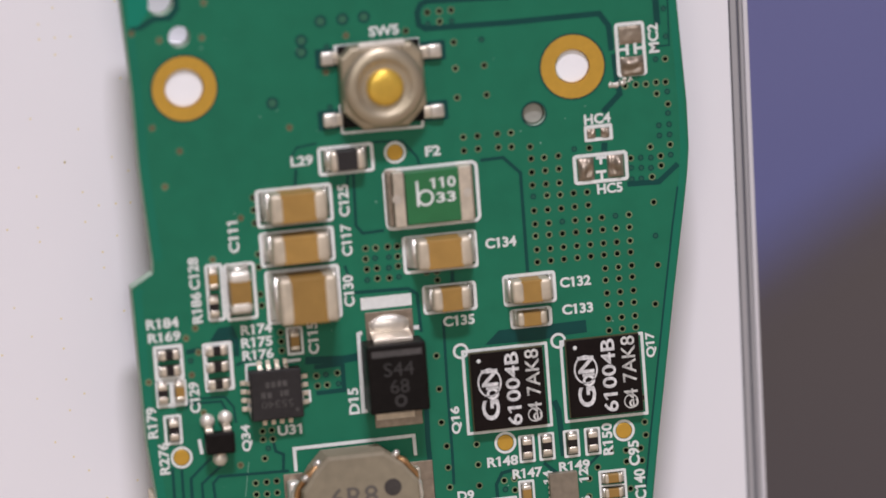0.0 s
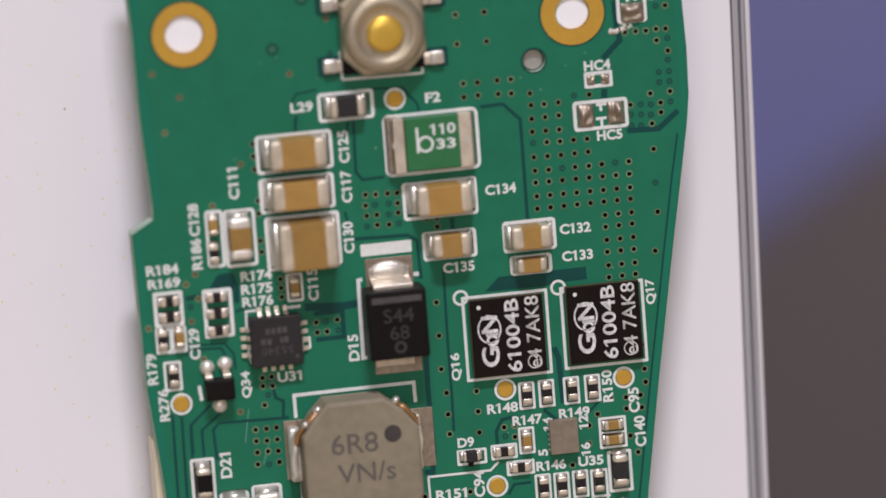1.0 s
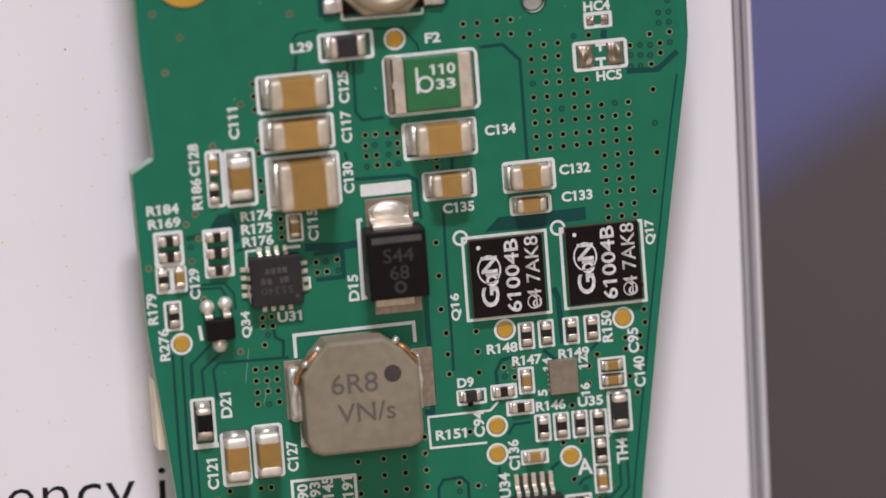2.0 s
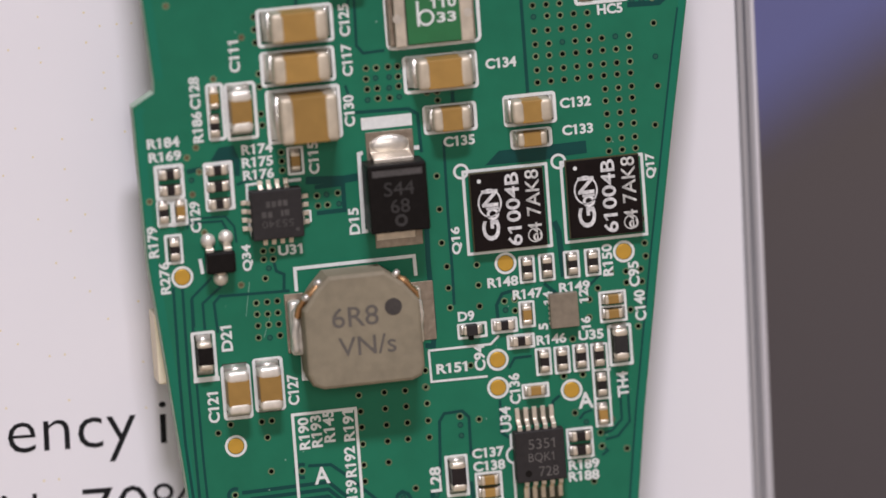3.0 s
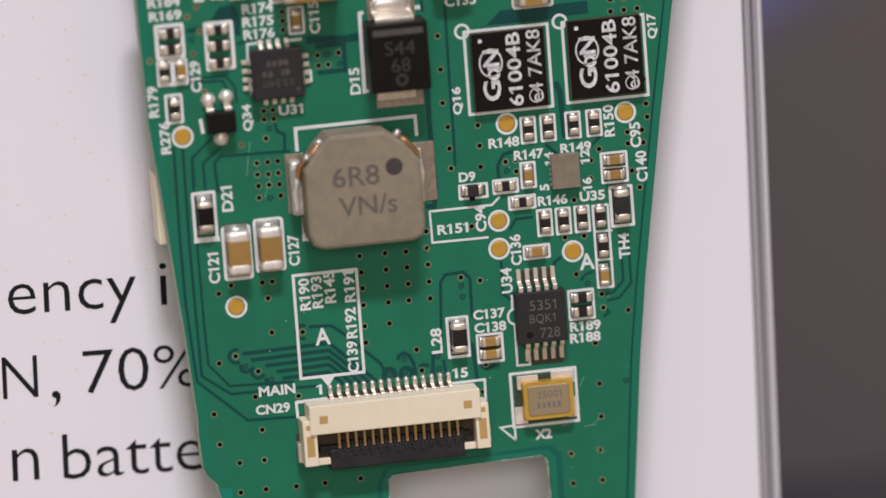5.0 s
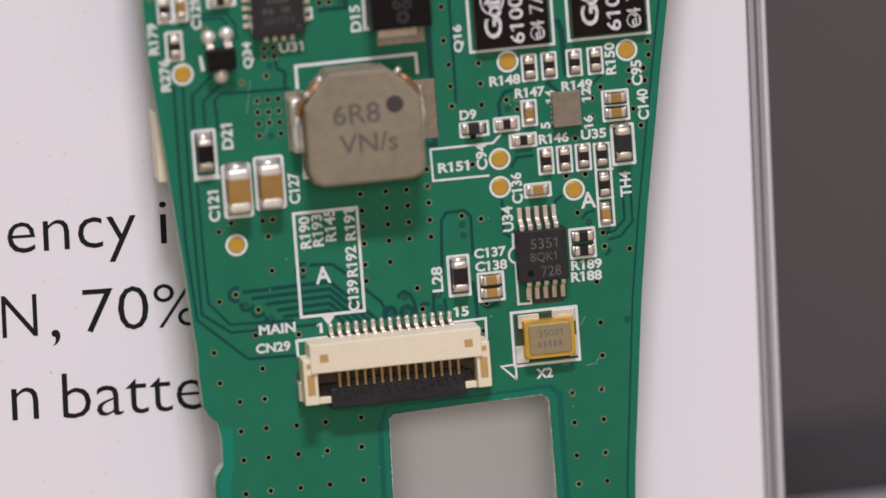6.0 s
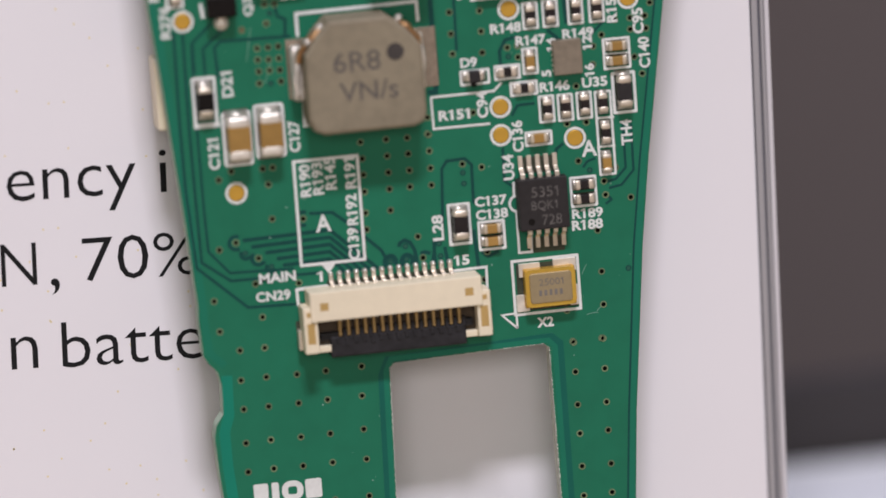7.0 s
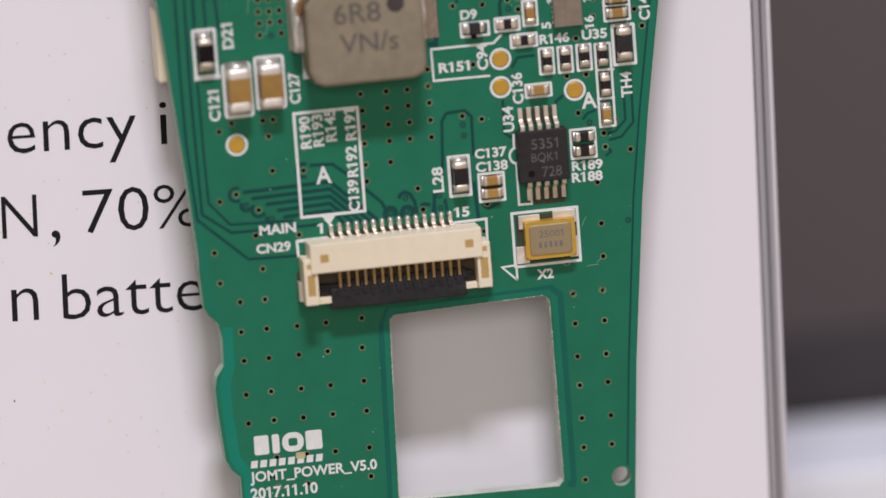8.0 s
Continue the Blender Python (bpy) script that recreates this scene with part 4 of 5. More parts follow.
# two power transistors
def power_transistor(x, z):
    ob = tagged(holder("power_transistor", x, z), "square glossy black transistor package with white lettering", "transistor", "power transistors")
    part("body", box(-2.12, 2.12, -0.52, -0.02, -2.25, 2.25, 0.04), GLOSS_BLACK, ob)
    rim = part("side_rim", band(rounded(4.30, 4.56, 0.04), rounded(4.22, 4.48, 0.03), -0.40, -0.10), PACKAGE_EDGE, ob, "dull olive package edge")
    part("pin_dot", turned([(0.12, -0.515), (0.12, -0.53), (0.0, -0.53)], 16, None, -1.62, 1.82), SILK, ob)
    for glyph, z, n, size in (("G", -1.10, 1.20, 1.04), ("N", 0.78, 1.00, 0.95)):
        letters_on(ob, glyph, -0.58 - size / 2, z, n, size, -0.52, WHITE_PRINT, 90, 0.035)
    bowl = [(math.cos(i * math.pi / 12), math.sin(i * math.pi / 12)) for i in range(24)]
    place(part("marking", band([(0.36 * p, 0.34 * q) for p, q in bowl], [(0.20 * p, 0.19 * q) for p, q in bowl], -0.527, -0.515), WHITE_PRINT, ob), -0.94, 0, -0.16)
    part("marking", slab([(-1.30, 0.10), (-0.58, 0.10), (-0.58, 0.25), (-1.30, 0.25)], -0.5275, -0.515), WHITE_PRINT, ob)
    oval = [(0.70 * math.cos(i * math.pi / 18), 0.84 * math.sin(i * math.pi / 18)) for i in range(36)]
    place(part("oval_print", band(oval, [(a * 0.86, b * 0.90) for a, b in oval], -0.527, -0.515), WHITE_PRINT, ob), -1.08, 0, 0.50)
    letters_on(ob, "61004B", 0.26, 0.02, 4.28, 0.84, -0.52, WHITE_PRINT, 90, 0.02)
    letters_on(ob, "e4 7AK8", 1.45, 0.10, 4.2, 0.82, -0.52, WORN_PRINT, 90, 0.01)
    oval = [(0.42 * math.cos(i * math.pi / 12), 0.42 * math.sin(i * math.pi / 12)) for i in range(24)]
    place(part("round_print", band(oval, [(a * 0.84, b * 0.84) for a, b in oval], -0.527, -0.515), WORN_PRINT, ob), 1.43, 0, -1.62)
    return ob


power_transistor(3.11, -8.44)
power_transistor(8.74, -8.27)

# the moulded choke
ix, iz = -6.03, -13.93
choke = tagged(holder("power_inductor", ix, iz), "square grey moulded power inductor with chamfered corners and dark dot", "inductor")
SHAPE = [(a - 0.08, b) for a, b in ((-1.85, 3.08), (1.45, 3.08), (2.52, 2.26), (3.36, 1.20), (3.40, -2.66), (3.20, -3.22), (2.62, -3.44), (-2.52, -3.44), (-3.12, -3.18), (-3.36, -2.56), (-3.38, 1.20), (-2.66, 2.26))]


def lumpy(path, r, seed, rough=0.5):
    """An uneven strand along (x, y, z) points, like wire wetted with solder."""
    pts = [Vector(p) for p in path]
    steps = [pts[k].lerp(pts[k + 1], i / 6) for k in range(len(pts) - 1) for i in range(6)] + [pts[-1]]
    bm, rings = bmesh.new(), []
    for k, p in enumerate(steps):
        d = (steps[min(k + 1, len(steps) - 1)] - steps[max(k - 1, 0)]).normalized()
        side = d.cross(Vector((0, 1, 0))).normalized()
        up = side.cross(d)
        end = 0.55 if k in (0, len(steps) - 1) else 1.0
        ring = []
        for i in range(10):
            a = 2 * math.pi * i / 10
            out = side * math.cos(a) + up * math.sin(a)
            q = r * end * (1 + rough * noise.noise((p + out * r) * 1.9 + Vector((seed, 0, 0))))
            ring.append(bm.verts.new((p + out * q) * MM))
        rings.append(ring)
    for a, b in zip(rings, rings[1:]):
        for i in range(10):
            bm.faces.new((a[i], a[(i + 1) % 10], b[(i + 1) % 10], b[i]))
    bm.faces.new(rings[0])
    bm.faces.new(rings[-1])
    bmesh.ops.recalc_face_normals(bm, faces=bm.faces[:])
    return bm


part("body", slab(SHAPE, -2.5, -0.15, bevel=0.20), FERRITE, choke)
part("dot", turned([(0.5, -2.49), (0.5, -2.515), (0.0, -2.515)], 28, None, 1.72, 0.98), DOT_INK, choke)
letters_on(choke, "6R8", -0.52, 0.64, 2.72, 1.18, -2.5, FERRITE_INK, 0, 0.01)
letters_on(choke, "VN/s", 0.06, -1.08, 3.35, 1.12, -2.5, FERRITE_INK, 0, 0.01)
part("terminal", box(-4.05, -3.30, -0.95, -0.05, -1.62, 1.55, 0.22, 4), FROSTED, choke, "bright tinned side terminal", smooth=True)
part("terminal", box(3.22, 3.62, -0.95, -0.05, -1.60, 1.60, 0.10, 3), TIN, choke, "tinned side terminal", smooth=True)
for path, r, seed, stuff, what in (([(-3.62, -1.0, 0.6), (-3.52, -1.5, 1.35), (-2.98, -1.9, 2.05), (-2.35, -1.95, 2.62)], 0.20, 1.0, COPPER, "bare copper wire end"),
                                   ([(-3.78, -0.8, -1.5), (-3.80, -0.95, -0.3), (-3.76, -1.0, 0.8), (-3.50, -1.2, 1.5)], 0.24, 4.0, FROSTED, "rough bead of bright solder"),
                                   ([(3.36, -1.0, 0.7), (3.22, -1.6, 1.5), (2.62, -1.9, 2.20), (2.05, -1.9, 2.72)], 0.19, 7.0, COPPER, "bare copper wire end"),
                                   ([(3.42, -0.8, -1.2), (3.46, -1.1, 0.2), (3.36, -1.25, 1.0)], 0.20, 9.0, FROSTED, "rough bead of bright solder")):
    part("wire_end" if stuff is COPPER else "solder_bead", lumpy(path, r, seed), stuff, choke, what, smooth=True)
for x, z, seed in ((-2.42, 2.66, 2.0), (2.12, 2.74, 3.0), (-3.20, 1.92, 5.0)):
    part("wire_tip", lumpy([(x - 0.18, -1.9, z - 0.12), (x, -2.0, z), (x + 0.16, -1.9, z + 0.10)], 0.21, seed, 0.7), SOLDER, choke, smooth=True)
pad(-9.62, -13.81, 1.15, 3.45, SOLDER_MATT, "solder_pad", 0.05)
pad(-2.21, -13.88, 1.35, 3.45, SOLDER_MATT, "solder_pad", 0.05)

# the rectifier diode
diode = tagged(holder("rectifier_diode", -3.47, -6.77), "black block rectifier diode with broad bent metal leads", "diode")
part("body", box(-1.72, 1.72, -2.2, -0.15, -1.98, 1.98, 0.10, 2), BLACK, diode)
part("band", box(-1.45, 1.45, -2.213, -2.19, 1.30, 1.66), CHIP_PRINT, diode, "grey polarity band")
part("lead", lead(-1.14, 1.14, 1.85, 3.0, 1.25), TIN, diode, "bent tinned lead", smooth=False)
part("lead", lead(-1.12, 1.12, -1.85, -2.75, 0.9), TIN, diode, "bent tinned lead")
letters_on(diode, "S44", 0.05, 0.55, 1.75, 0.80, -2.2, DARK_PRINT)
letters_on(diode, "68", 0.05, -0.45, 1.10, 0.80, -2.2, DARK_PRINT)
part("round_print", band(circle(0.05, -1.30, 0.36, 24), circle(0.05, -1.30, 0.20, 24), -2.212, -2.19), DARK_PRINT, diode)
sold = bmesh.new()
turned([(1.0, 0.0), (0.95, -0.16), (0.7, -0.28), (0.0, -0.32)], 24, sold)
bmesh.ops.scale(sold, vec=(1.18, 1, 0.62), verts=sold.verts[:])
place(part("solder_fillet", sold, SOLDER, diode, smooth=True), 0, 0, 2.75)
pad(-3.42, -4.09, 2.75, 1.75, SOLDER_MATT)
pad(-3.28, -9.26, 2.75, 1.45, SOLDER_MATT)

# the resettable fuse
fuse = tagged(holder("resettable_fuse", -0.49, 3.25), "flat green resettable fuse with white print and tinned ends", "fuse")
part("body", box(-1.55, 1.62, -0.85, -0.05, -1.52, 1.52, 0.05), PTC, fuse)
part("side_strip", box(-1.70, -1.50, -0.80, -0.05, -1.50, 1.50, 0.03), CHIP_GREY, fuse)
for s in (-1, 1):
    t = bmesh.new()
    a, b = (-2.25, -1.62) if s < 0 else (1.55, 2.28)
    box(a, b, -0.92, -0.04, -1.58, 1.58, 0.05, 2, t)
    part("end_cap", t, TIN, fuse, "tinned end plate")
    part("fold", box(a - 0.30, a - 0.02, -0.55, -0.04, -1.55, 1.55, 0.06) if s < 0 else box(b + 0.02, b + 0.16, -0.55, -0.04, -1.55, 1.55, 0.05), SOLDER_MATT, fuse, "folded end flange")
    part("notch", turned([(0.26, -0.70), (0.26, -0.925), (0, -0.93)], 20, None, s * 2.05 - 0.05, 0.05), SOLDER, fuse)
letters_on(fuse, "110", 0.70, 0.78, 1.50, 0.62, -0.85, SILK, 0, 0.02)
letters_on(fuse, "33", 0.76, -0.08, 1.12, 0.60, -0.85, SILK, 0, 0.02)
part("emblem_print", band(circle(-0.42, -0.02, 0.48), circle(-0.42, -0.02, 0.34), -0.862, -0.84), SILK, fuse)
part("emblem_print", slab([(-0.95, -0.50), (-0.80, -0.50), (-0.80, 0.98), (-0.95, 0.98)], -0.864, -0.84), SILK, fuse)
pad(-2.74, 3.28, 0.7, 3.2, SOLDER_MATT)

# the push switch
switch = tagged(holder("push_switch", -2.91, 9.97), "square steel push switch with a round brass plunger", "switch")
part("base", box(-2.35, 2.35, -0.5, -0.02, -2.35, 2.35, 0.08), BLACK, switch, "black moulded base")
COVER = [(-1.75, 2.40), (1.75, 2.40), (2.40, 1.80), (2.42, -1.30), (1.30, -2.42), (-1.30, -2.42), (-2.42, -1.30), (-2.40, 1.80)]
part("cover", slab(COVER, -1.30, -0.3, bevel=0.22), STEEL, switch, "brushed steel cover")
part("collar", turned([(2.38, -1.2), (2.32, -1.42), (2.16, -1.60), (1.98, -1.68), (1.78, -1.69), (1.58, -1.69), (1.53, -1.63), (1.2, -1.62), (0.9, -1.62)], 56), STEEL, switch, smooth=True)
part("plunger", turned([(1.06, -1.4), (1.06, -1.80), (0.99, -1.93), (0.84, -1.99), (0.5, -2.03), (0.0, -2.04)], 40), GOLD_SHINY, switch, "round brass plunger", smooth=True)
part("top_lip", box(-1.30, 1.40, -1.36, -0.9, 2.22, 2.60, 0.08), FROSTED, switch)
for x, z in ((-5.70, 11.68), (0.17, 11.50), (-5.81, 8.13), (0.07, 8.04)):
    sx, sz = x - switch.location.x / MM, z - switch.location.z / MM
    s = 1 if sx > 0 else -1
    part("leg", box(min(sx + s * 0.45, sx - s * 0.75), max(sx + s * 0.45, sx - s * 0.75), -0.32, -0.03, sz - 0.36, sz + 0.36, 0.08, 2), TIN, switch, "tinned leg", smooth=True)
    f = bmesh.new()
    box(sx + s * 0.15 - 0.42, sx + s * 0.15 + 0.42, -0.40, -0.01, sz - 0.40, sz + 0.42, 0.16, 4, f)
    part("solder_fillet", f, SOLDER, switch, smooth=True)
    on_board("mask_gap", slab(rounded(1.45, 1.15, 0.1), -0.012, 0.0), MASK_GAP, "", x + s * 0.1, z)


def leaded_chip(name, x, z, w, h, high, label, material):
    ob = tagged(holder(name, x, z), label, "integrated circuit")
    part("body", box(-w / 2, w / 2, -high, -0.08, -h / 2, h / 2, 0.06), material, ob)
    return ob


u34 = leaded_chip("control_chip", 3.85, -22.90, 2.90, 2.98, 0.95, "dark grey ten-legged chip with faint grey lettering", CHIP_GREY)
for i in range(5):
    x = -1.05 + 0.5 * i
    part("leg", lead(x - 0.13, x + 0.13, 1.4, 2.75, 0.55), TIN, u34)
    part("leg", lead(x + 0.07, x + 0.33, -1.4, -2.65, 0.55), TIN, u34)
letters_on(u34, "5351", 0.10, 0.72, 1.55, 0.60, -0.95, CHIP_PALE)
letters_on(u34, "BQK1", 0.03, -0.10, 1.50, 0.60, -0.95, CHIP_PALE)
letters_on(u34, "728", 0.42, -0.92, 1.15, 0.60, -0.95, CHIP_PALE)
part("pin_dot", turned([(0.2, -0.94), (0.2, -0.955), (0.0, -0.956)], 18, None, -0.78, -0.98), BLACK, u34)
pad(3.80, -20.74, 2.15, 0.95, SHADED_WINDOW, "shaded_mask_window", 0.013)
pad(3.98, -25.41, 2.15, 0.9, SHADED_WINDOW, "shaded_mask_window", 0.013)

u31 = leaded_chip("square_chip", -10.33, -7.24, 2.95, 2.85, 0.9, "square dark grey chip with short tinned legs", CHIP_GREY)
for i in range(4):
    a = -0.78 + 0.5 * i
    part("leg", lead(a - 0.13, a + 0.13, 1.35, 1.92, 0.4), TIN, u31)
    part("leg", lead(a - 0.05, a + 0.21, -1.35, -1.85, 0.4), TIN, u31)
    for s in (-1, 1):
        leg = part("leg", lead(a - 0.13, a + 0.13, 1.4, 1.95, 0.4), TIN, u31)
        leg.matrix_basis = pose(0, 0, 0, 0, -90 * s, 0)
letters_on(u31, "55340", 0.0, -0.52, 1.85, 0.42, -0.9, CHIP_PRINT, 180)
for x, z, w in ((-0.50, 0.62, 0.24), (-0.16, 0.62, 0.26), (0.18, 0.64, 0.22), (0.50, 0.64, 0.26), (-0.78, 0.04, 0.28), (-0.42, 0.04, 0.26), (0.28, 0.06, 0.14), (0.55, 0.07, 0.28)):
    part("faded_print", slab([(x - w / 2, z - 0.17), (x + w / 2, z - 0.17), (x + w / 2, z + 0.17), (x - w / 2, z + 0.17)], -0.908, -0.89), CHIP_PRINT, u31)
part("pin_dot", turned([(0.12, -0.89), (0.12, -0.908), (0.0, -0.909)], 14, None, 1.12, -0.95), CHIP_PRINT, u31)

tr = tagged(holder("small_transistor", -13.75, -9.70), "small black three-legged transistor with bright soldered legs", "transistor")
part("body", box(-0.85, 0.82, -0.95, -0.08, -0.62, 0.62, 0.12), BLACK, tr)
for x, z0, z1 in ((-0.58, 0.55, 1.35), (0.46, 0.55, 1.45), (0.0, -0.55, -1.15)):
    part("leg", lead(x - 0.22, x + 0.22, z0, z1, 0.5), TIN, tr)
    f = bmesh.new()
    turned([(0.44, 0.0), (0.41, -0.18), (0.28, -0.33), (0.12, -0.38), (0.0, -0.38)], 18, f, x, z1 - (0.15 if z1 > 0 else -0.1))
    part("solder_fillet", f, FROSTED, tr, smooth=True)

qfn = tagged(holder("flat_chip", 5.93, -14.65), "small flat grey-brown leadless chip", "integrated circuit")
part("body", box(-0.82, 0.82, -0.5, -0.02, -1.0, 1.0, 0.03), FLAT_TOP, qfn)
for s in (-1, 1):
    for i in range(6):
        part("contact", box(s * 0.84 - 0.03, s * 0.84 + 0.03, -0.16, -0.02, -0.82 + 0.3 * i, -0.68 + 0.3 * i), TIN, qfn)

# the crystal
xtal = tagged(holder("crystal_oscillator", 3.95, -27.80), "small metal crystal can with gold rim and grey lid", "crystal")
part("base", box(-1.48, 1.48, -0.55, -0.02, -1.14, 1.10, 0.08), GOLD, xtal)
part("rim", band(rounded(2.92, 2.20, 0.3, n=6), rounded(2.42, 1.74, 0.2, n=6), -0.72, -0.5), GOLD_SHINY, xtal, "bright gold rim")
part("lid", slab(rounded(2.46, 1.78, 0.2, n=6), -0.80, -0.6, bevel=0.06), LID, xtal, "matt grey lid")
letters_on(xtal, "25001", 0.02, 0.34, 1.42, 0.40, -0.80, GREY_PRINT)
for dz in (-0.28,):
    for i in range(5):
        part("faded_print", slab([(-0.72 + 0.3 * i, dz - 0.17), (-0.55 + 0.3 * i, dz - 0.17), (-0.55 + 0.3 * i, dz + 0.17), (-0.72 + 0.3 * i, dz + 0.17)], -0.806, -0.79), GREY_PRINT, xtal)
for x, z, w, h in ((2.88, -26.80, 1.25, 0.80), (4.93, -26.69, 1.35, 0.75), (2.38, -28.70, 0.75, 1.0), (5.37, -28.49, 0.5, 1.2)):
    pad(x, z, w, h, FROSTED, lift=0.12)
on_board("shaded_mask_window", slab(rounded(3.45, 2.75, 0.05), -0.012, 0), SHADED_WINDOW, "", 3.83, -27.80)

# the flat-cable connector
cn = tagged(holder("ribbon_connector", -5.19, -28.60), "cream flat-cable connector with black flap and fifteen legs", "connector")
part("housing", box(-5.0, 4.95, -1.9, -0.05, 0.42, 2.12, 0.06), CREAM, cn, "cream nylon housing")
part("back_rail", box(-4.7, 4.7, -0.75, -0.05, -1.2, 0.5, 0.03), RAIL, cn)
for s in (-1, 1):
    ear = part("ear", box(min(s * 4.62, s * 5.42), max(s * 4.62, s * 5.42), -1.75, -0.05, -1.42, 1.25, 0.06), CREAM, cn, "cream end block")
    # Pockets are thin proud plates; their shade is only in the colour.
    part("painted_recess", box(s * 5.02 - 0.2, s * 5.02 + 0.2, -1.765, -1.7, 0.72, 1.0), CREAM_DARK, ear)
    part("painted_recess", box(s * 5.02 - 0.22, s * 5.02 + 0.22, -1.762, -1.7, -0.85, 0.35), CREAM_DARK, ear)
    part("foot", box(min(s * 3.75, s * 5.3), max(s * 3.75, s * 5.3), -1.2, -0.05, -1.5, -1.12, 0.05), CREAM, cn)
    part("window", box(s * 4.2 - 0.24, s * 4.2 + 0.24, -1.912, -1.8, 1.05, 1.5), CREAM_DARK, cn)
    part("hold_down", box(s * 5.5 - 0.12, s * 5.5 + 0.12, -0.7, -0.03, -1.35, -0.2, 0.05), TIN, cn)
flap = part("flap", box(-3.88, 3.98, -1.25, -0.15, -1.86, -0.66, 0.10, 3), FLAP, cn, "black locking flap")
part("hinge", box(-4.45, 4.45, -1.15, -0.5, -0.85, -0.40, 0.12, 3), FLAP, cn)
for i in range(15):
    x = -3.42 + 0.494 * i
    part("flap_rib", box(x - 0.10, x + 0.14, -1.31, -1.2, -1.10 - 0.12 * (i % 3 == 1), -0.70, 0.04), FLAP, cn)
    part("contact", box(x + 0.045, x + 0.215, -1.30, -0.5, -0.62, 0.5, 0.02), BRASS, cn, "gilt contact")
    part("flap_tooth", box(x + 0.28, x + 0.48, -1.32, -0.8, -0.80, -0.22, 0.04), FLAP, cn)
    leg = part("leg", lead(x - 0.12, x + 0.12, 2.05, 2.72, 0.6), TIN, cn)
    bead = bmesh.new()
    turned([(0.17, -0.02), (0.16, -0.14), (0.09, -0.24), (0.0, -0.26)], 12, bead, x, 2.76)
    part("solder_bead", bead, SOLDER, leg, smooth=True)
for s in (-1, 1):
    on_board("shaded_mask_window", slab(rounded(0.75, 1.6, 0.08), -0.013, 0), SHADED_WINDOW, "", cn.location.x / MM + s * 5.15 - 0.1, cn.location.z / MM - 0.55)
fx, fz = -5.15, -26.34
on_board("shaded_mask_window", slab(rounded(7.4, 0.60, 0.05), -0.013, 0), SHADED_WINDOW, "", fx, fz - 0.15)

# scratches, dust and fibres on the mask
dust = bmesh.new()
rng = random.Random(11)
for i in range(90):
    x, z = rng.uniform(-14, 10), rng.uniform(-42, 14)
    if abs(x + 1) < 5.2 and z < -30:
        continue
    r = rng.uniform(0.02, 0.06)
    turned([(r, 0.0), (r * 0.7, -0.02), (0, -0.03)], 7, dust, x, z)
for x, z, n, a in ((-12.29, -12.13, 2.0, 80), (-11.31, -13.89, 1.2, 70), (6.90, -29.39, 0.7, 40), (6.07, -27.12, 0.6, 60), (6.38, -29.73, 0.7, 5)):
    dx, dz = n / 2 * math.cos(radians(a)), n / 2 * math.sin(radians(a))
    stroke([(x - dx, z - dz), (x, z + 0.03), (x + dx, z + dz)], 0.03, -0.006, 0, dust)
tagged(on_board("dust", dust, mat("pale_dust", (0.20, 0.36, 0.28), 0.8), "pale dust specks and fine scratches"), kind="stuff")
on_board("label_scrap", slab(rounded(0.55, 0.36, 0.08), -0.04, 0, bevel=0.015), mat("yellowed_residue", (0.50, 0.40, 0.22), 0.7, grain=0.2, scale=2500), "yellowed scrap of residue", -11.36, -38.97)
CX, CZ = -16.82, -14.75
part("rear_connector", box(-0.8, 0.8, THICK, THICK + 2.0, -2.05, 2.05, 0.1), CREAM, board, "cream plastic part behind the edge").location = Vector((CX * MM, 0, CZ * MM))

# ---- printed sheet, acrylic holder, table and surroundings ----
GAP = 5.0
TABLE_Z = -62.0
px0, pz0 = 18.37, 8.72
px1, pz1 = 16.86, -41.50
edge = (px1 - px0) / (pz1 - pz0)


def rim_x(z, out=0.0):
    return px0 + edge * (z - pz0) + out


TOP = 30.0
low = TABLE_Z + 0.02
paper = tagged(new("printed_sheet"), "white paper sheet with large black printed words", "paper")
part("sheet", slab([(-60, low), (rim_x(low), low), (rim_x(TOP), TOP), (-60, TOP)], GAP, GAP + 0.1), PAPER, paper)
for text, x, z, n, h in (("ency", -22.40, -20.36, 7.48, 2.68), ("i", -17.06, -19.80, 0.42, 2.45), ("N", -25.79, -24.36, 2.05, 2.45), (",", -23.78, -25.85, 0.52, 0.95), ("70%", -18.76, -24.60, 6.70, 2.56),
                         ("n", -25.88, -29.50, 1.55, 1.88), ("batte", -19.57, -29.45, 8.25, 2.66)):
    bm = words(text, 2.4, 0.01, -0.025)
    xs = [v.co.x for v in bm.verts]
    zs = [v.co.z for v in bm.verts]
    bmesh.ops.scale(bm, vec=(n * MM / (max(xs) - min(xs)), 1, h * MM / (max(zs) - min(zs))), verts=bm.verts[:])
    place(part("printed_word", bm, INK, paper), x, GAP - 0.006, z, -2.0)
specks = bmesh.new()
for i in range(170):
    x, z = rng.uniform(-30, -12), rng.uniform(-48, 16)
    x, z = round(x / 0.9) * 0.9 + 0.1 * rng.random(), round(z / 0.9) * 0.9 + 0.1 * rng.random()
    slab(circle(x, z, 0.065, 8), GAP - 0.004, GAP - 0.004, specks)
tagged(part("yellow_specks", specks, DOTS, paper, "faint yellow print dots"), kind="stuff")

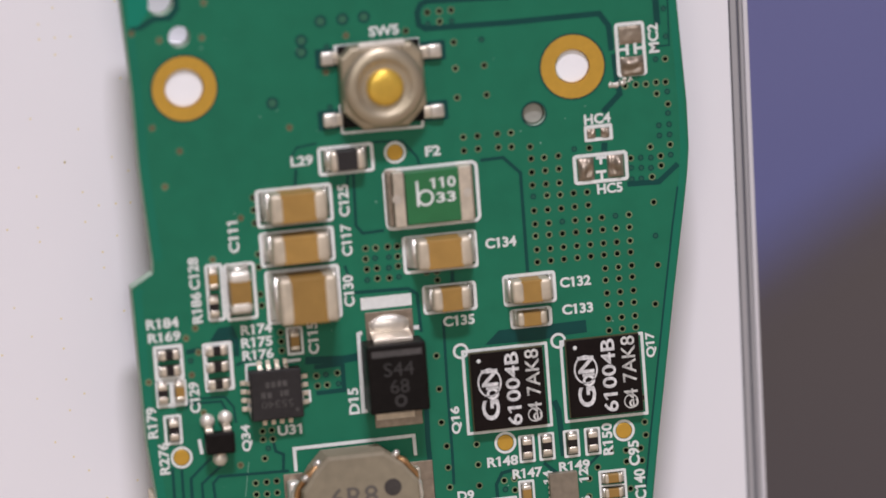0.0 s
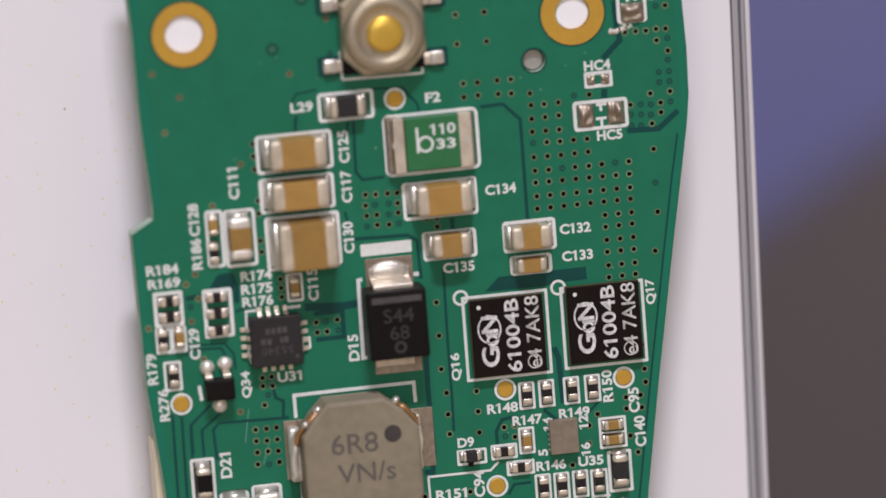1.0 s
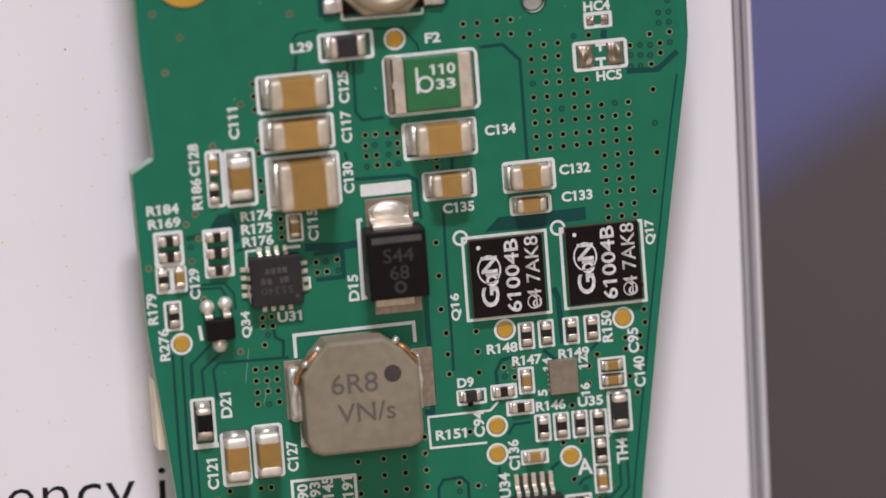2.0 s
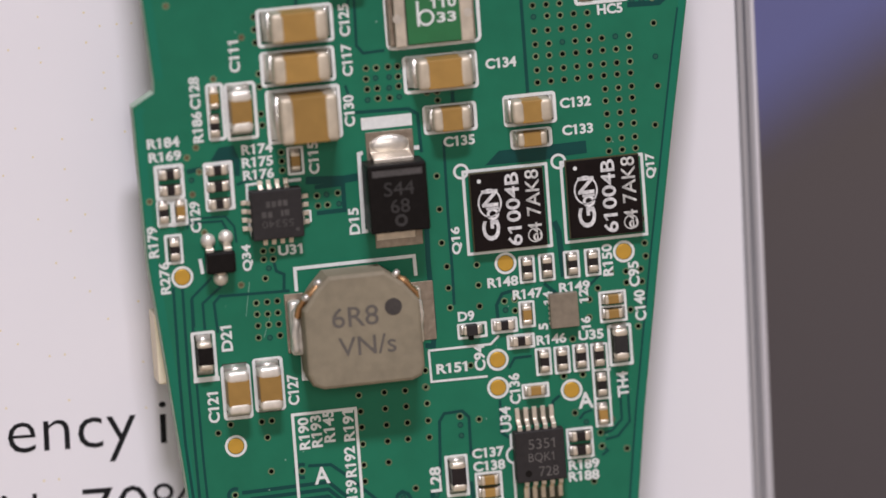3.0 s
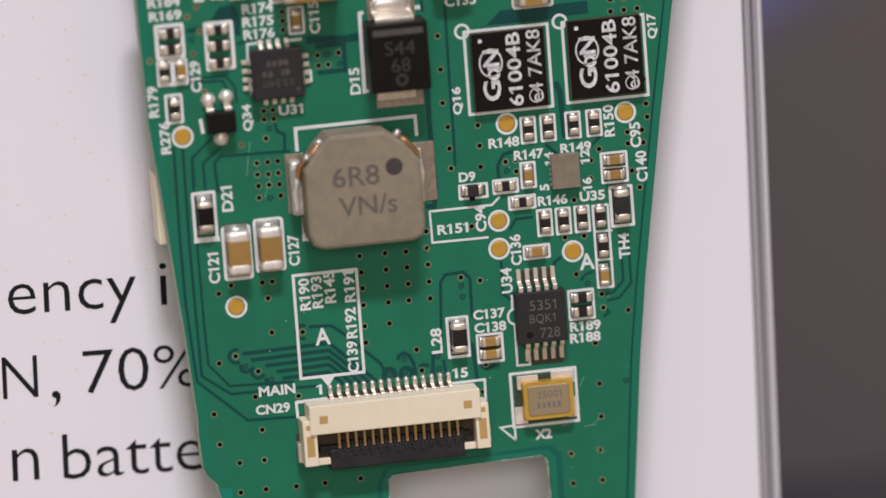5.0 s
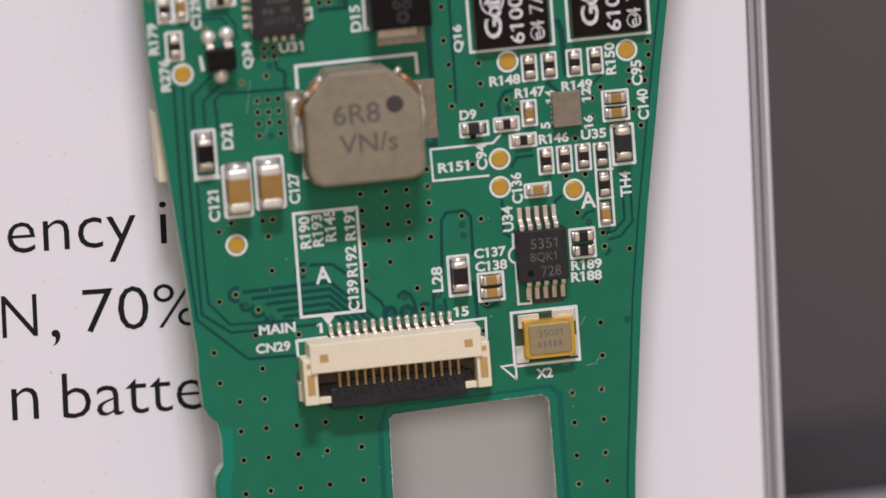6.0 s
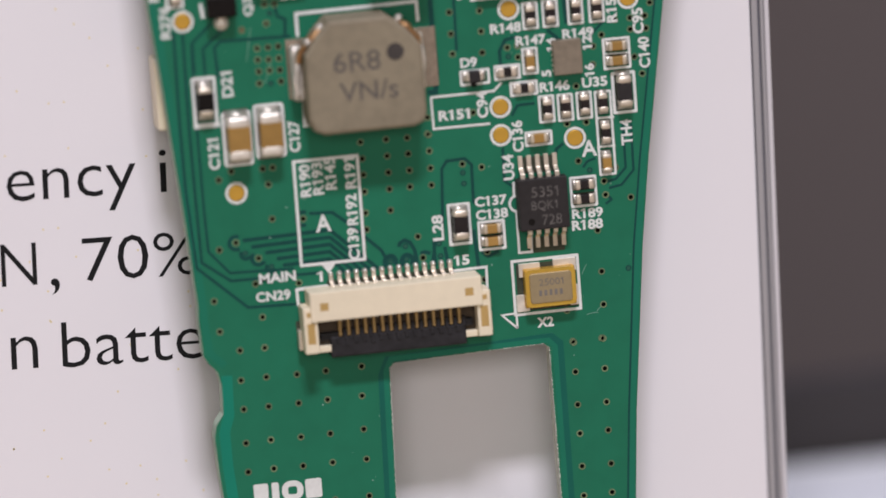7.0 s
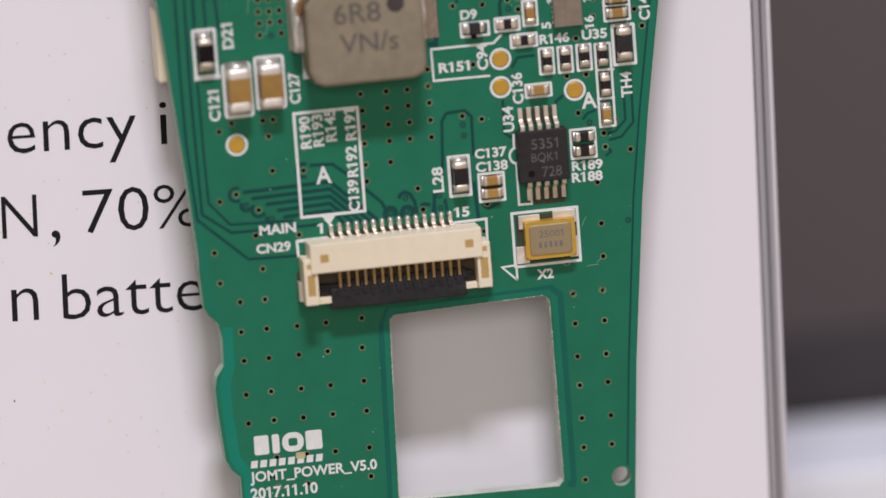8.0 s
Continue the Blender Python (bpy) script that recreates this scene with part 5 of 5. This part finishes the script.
holder_ob = tagged(new("sign_holder"), "clear acrylic sign holder, edge refraction painted as stripes", "sign holder")
part("panel", slab([(-62, TABLE_Z), (rim_x(TABLE_Z, -0.53), TABLE_Z), (rim_x(TOP, -0.53), TOP + 1), (-62, TOP + 1)], GAP + 0.14, GAP + 3.1), ACRYLIC, holder_ob, "clear acrylic back panel")
# Coloured strips stand in for the refraction lines of the clear edge.
for name, o0, o1, near, stuff in (("edge_refraction_band", -0.52, -0.22, 0.14, EDGE_LIGHT), ("dark_edge_stripe", -0.22, 0.13, 0.14, EDGE_DARK), ("edge_refraction_band", 0.13, 0.50, 0.0, EDGE_GREY), ("dark_edge_stripe", 0.50, 0.66, 0.25, EDGE_DARK), ("edge_refraction_band", 0.66, 0.88, 0.1, EDGE_GREY), ("bright_edge_stripe", 0.88, 1.16, -0.1, EDGE_LIGHT)):
    part(name, slab([(rim_x(TABLE_Z, o0), TABLE_Z), (rim_x(TABLE_Z, o1), TABLE_Z), (rim_x(TOP, o1), TOP + 1), (rim_x(TOP, o0), TOP + 1)], GAP + near, GAP + 3.1, bevel=0.05), stuff, holder_ob, "acrylic edge stripe with its refraction painted in")

# Table top out of view, added to bounce warm light from below.
tagged(part("table_top", box(-330, 330, -700, 110, TABLE_Z - 25, TABLE_Z, 1.5), BOUNCE_TOP, None, "unseen table under the sign holder, pale to bounce warm light"), category="table", kind="structure")
tagged(part("wall_white", box(-64, 110, 40, 56, TABLE_Z, -52.20, 0.4), WHITE_TOP, None, "low white ledge along the back of the table"), category="ledge", kind="structure")
bx0, bz0 = 45.4, -33.6
bx1, bz1 = 55.1, -28.4
tilt = (bz1 - bz0) / (bx1 - bx0)
tagged(part("wall_brown", slab([(-110, -95), (150, -95), (150, bz0 + tilt * (150 - bx0)), (bx0 - 40, bz0 - tilt * 40), (-110, bz0 - tilt * 40)], 140, 150), BROWN, None, "brown-grey panel behind the table"), category="panel", kind="structure")
tagged(part("wall_blue", slab([(-110, -95), (150, -95), (150, 120), (-110, 120)], 150.2, 158), BLUE, None, "muted blue panel behind the table"), category="panel", kind="structure")

# Dark strip added so its blur darkens the wall's foot like shade.
foot = -47.33
tagged(part("wall_shade_strip", box(-64, 110, 57.0, 59.9, TABLE_Z, foot, 0.3), mat("painted_wall_shade", (0.034, 0.029, 0.029), 0.7, grain=0.05, scale=40), None, "dark strip standing in for shade low on the wall"), category="panel", kind="structure")
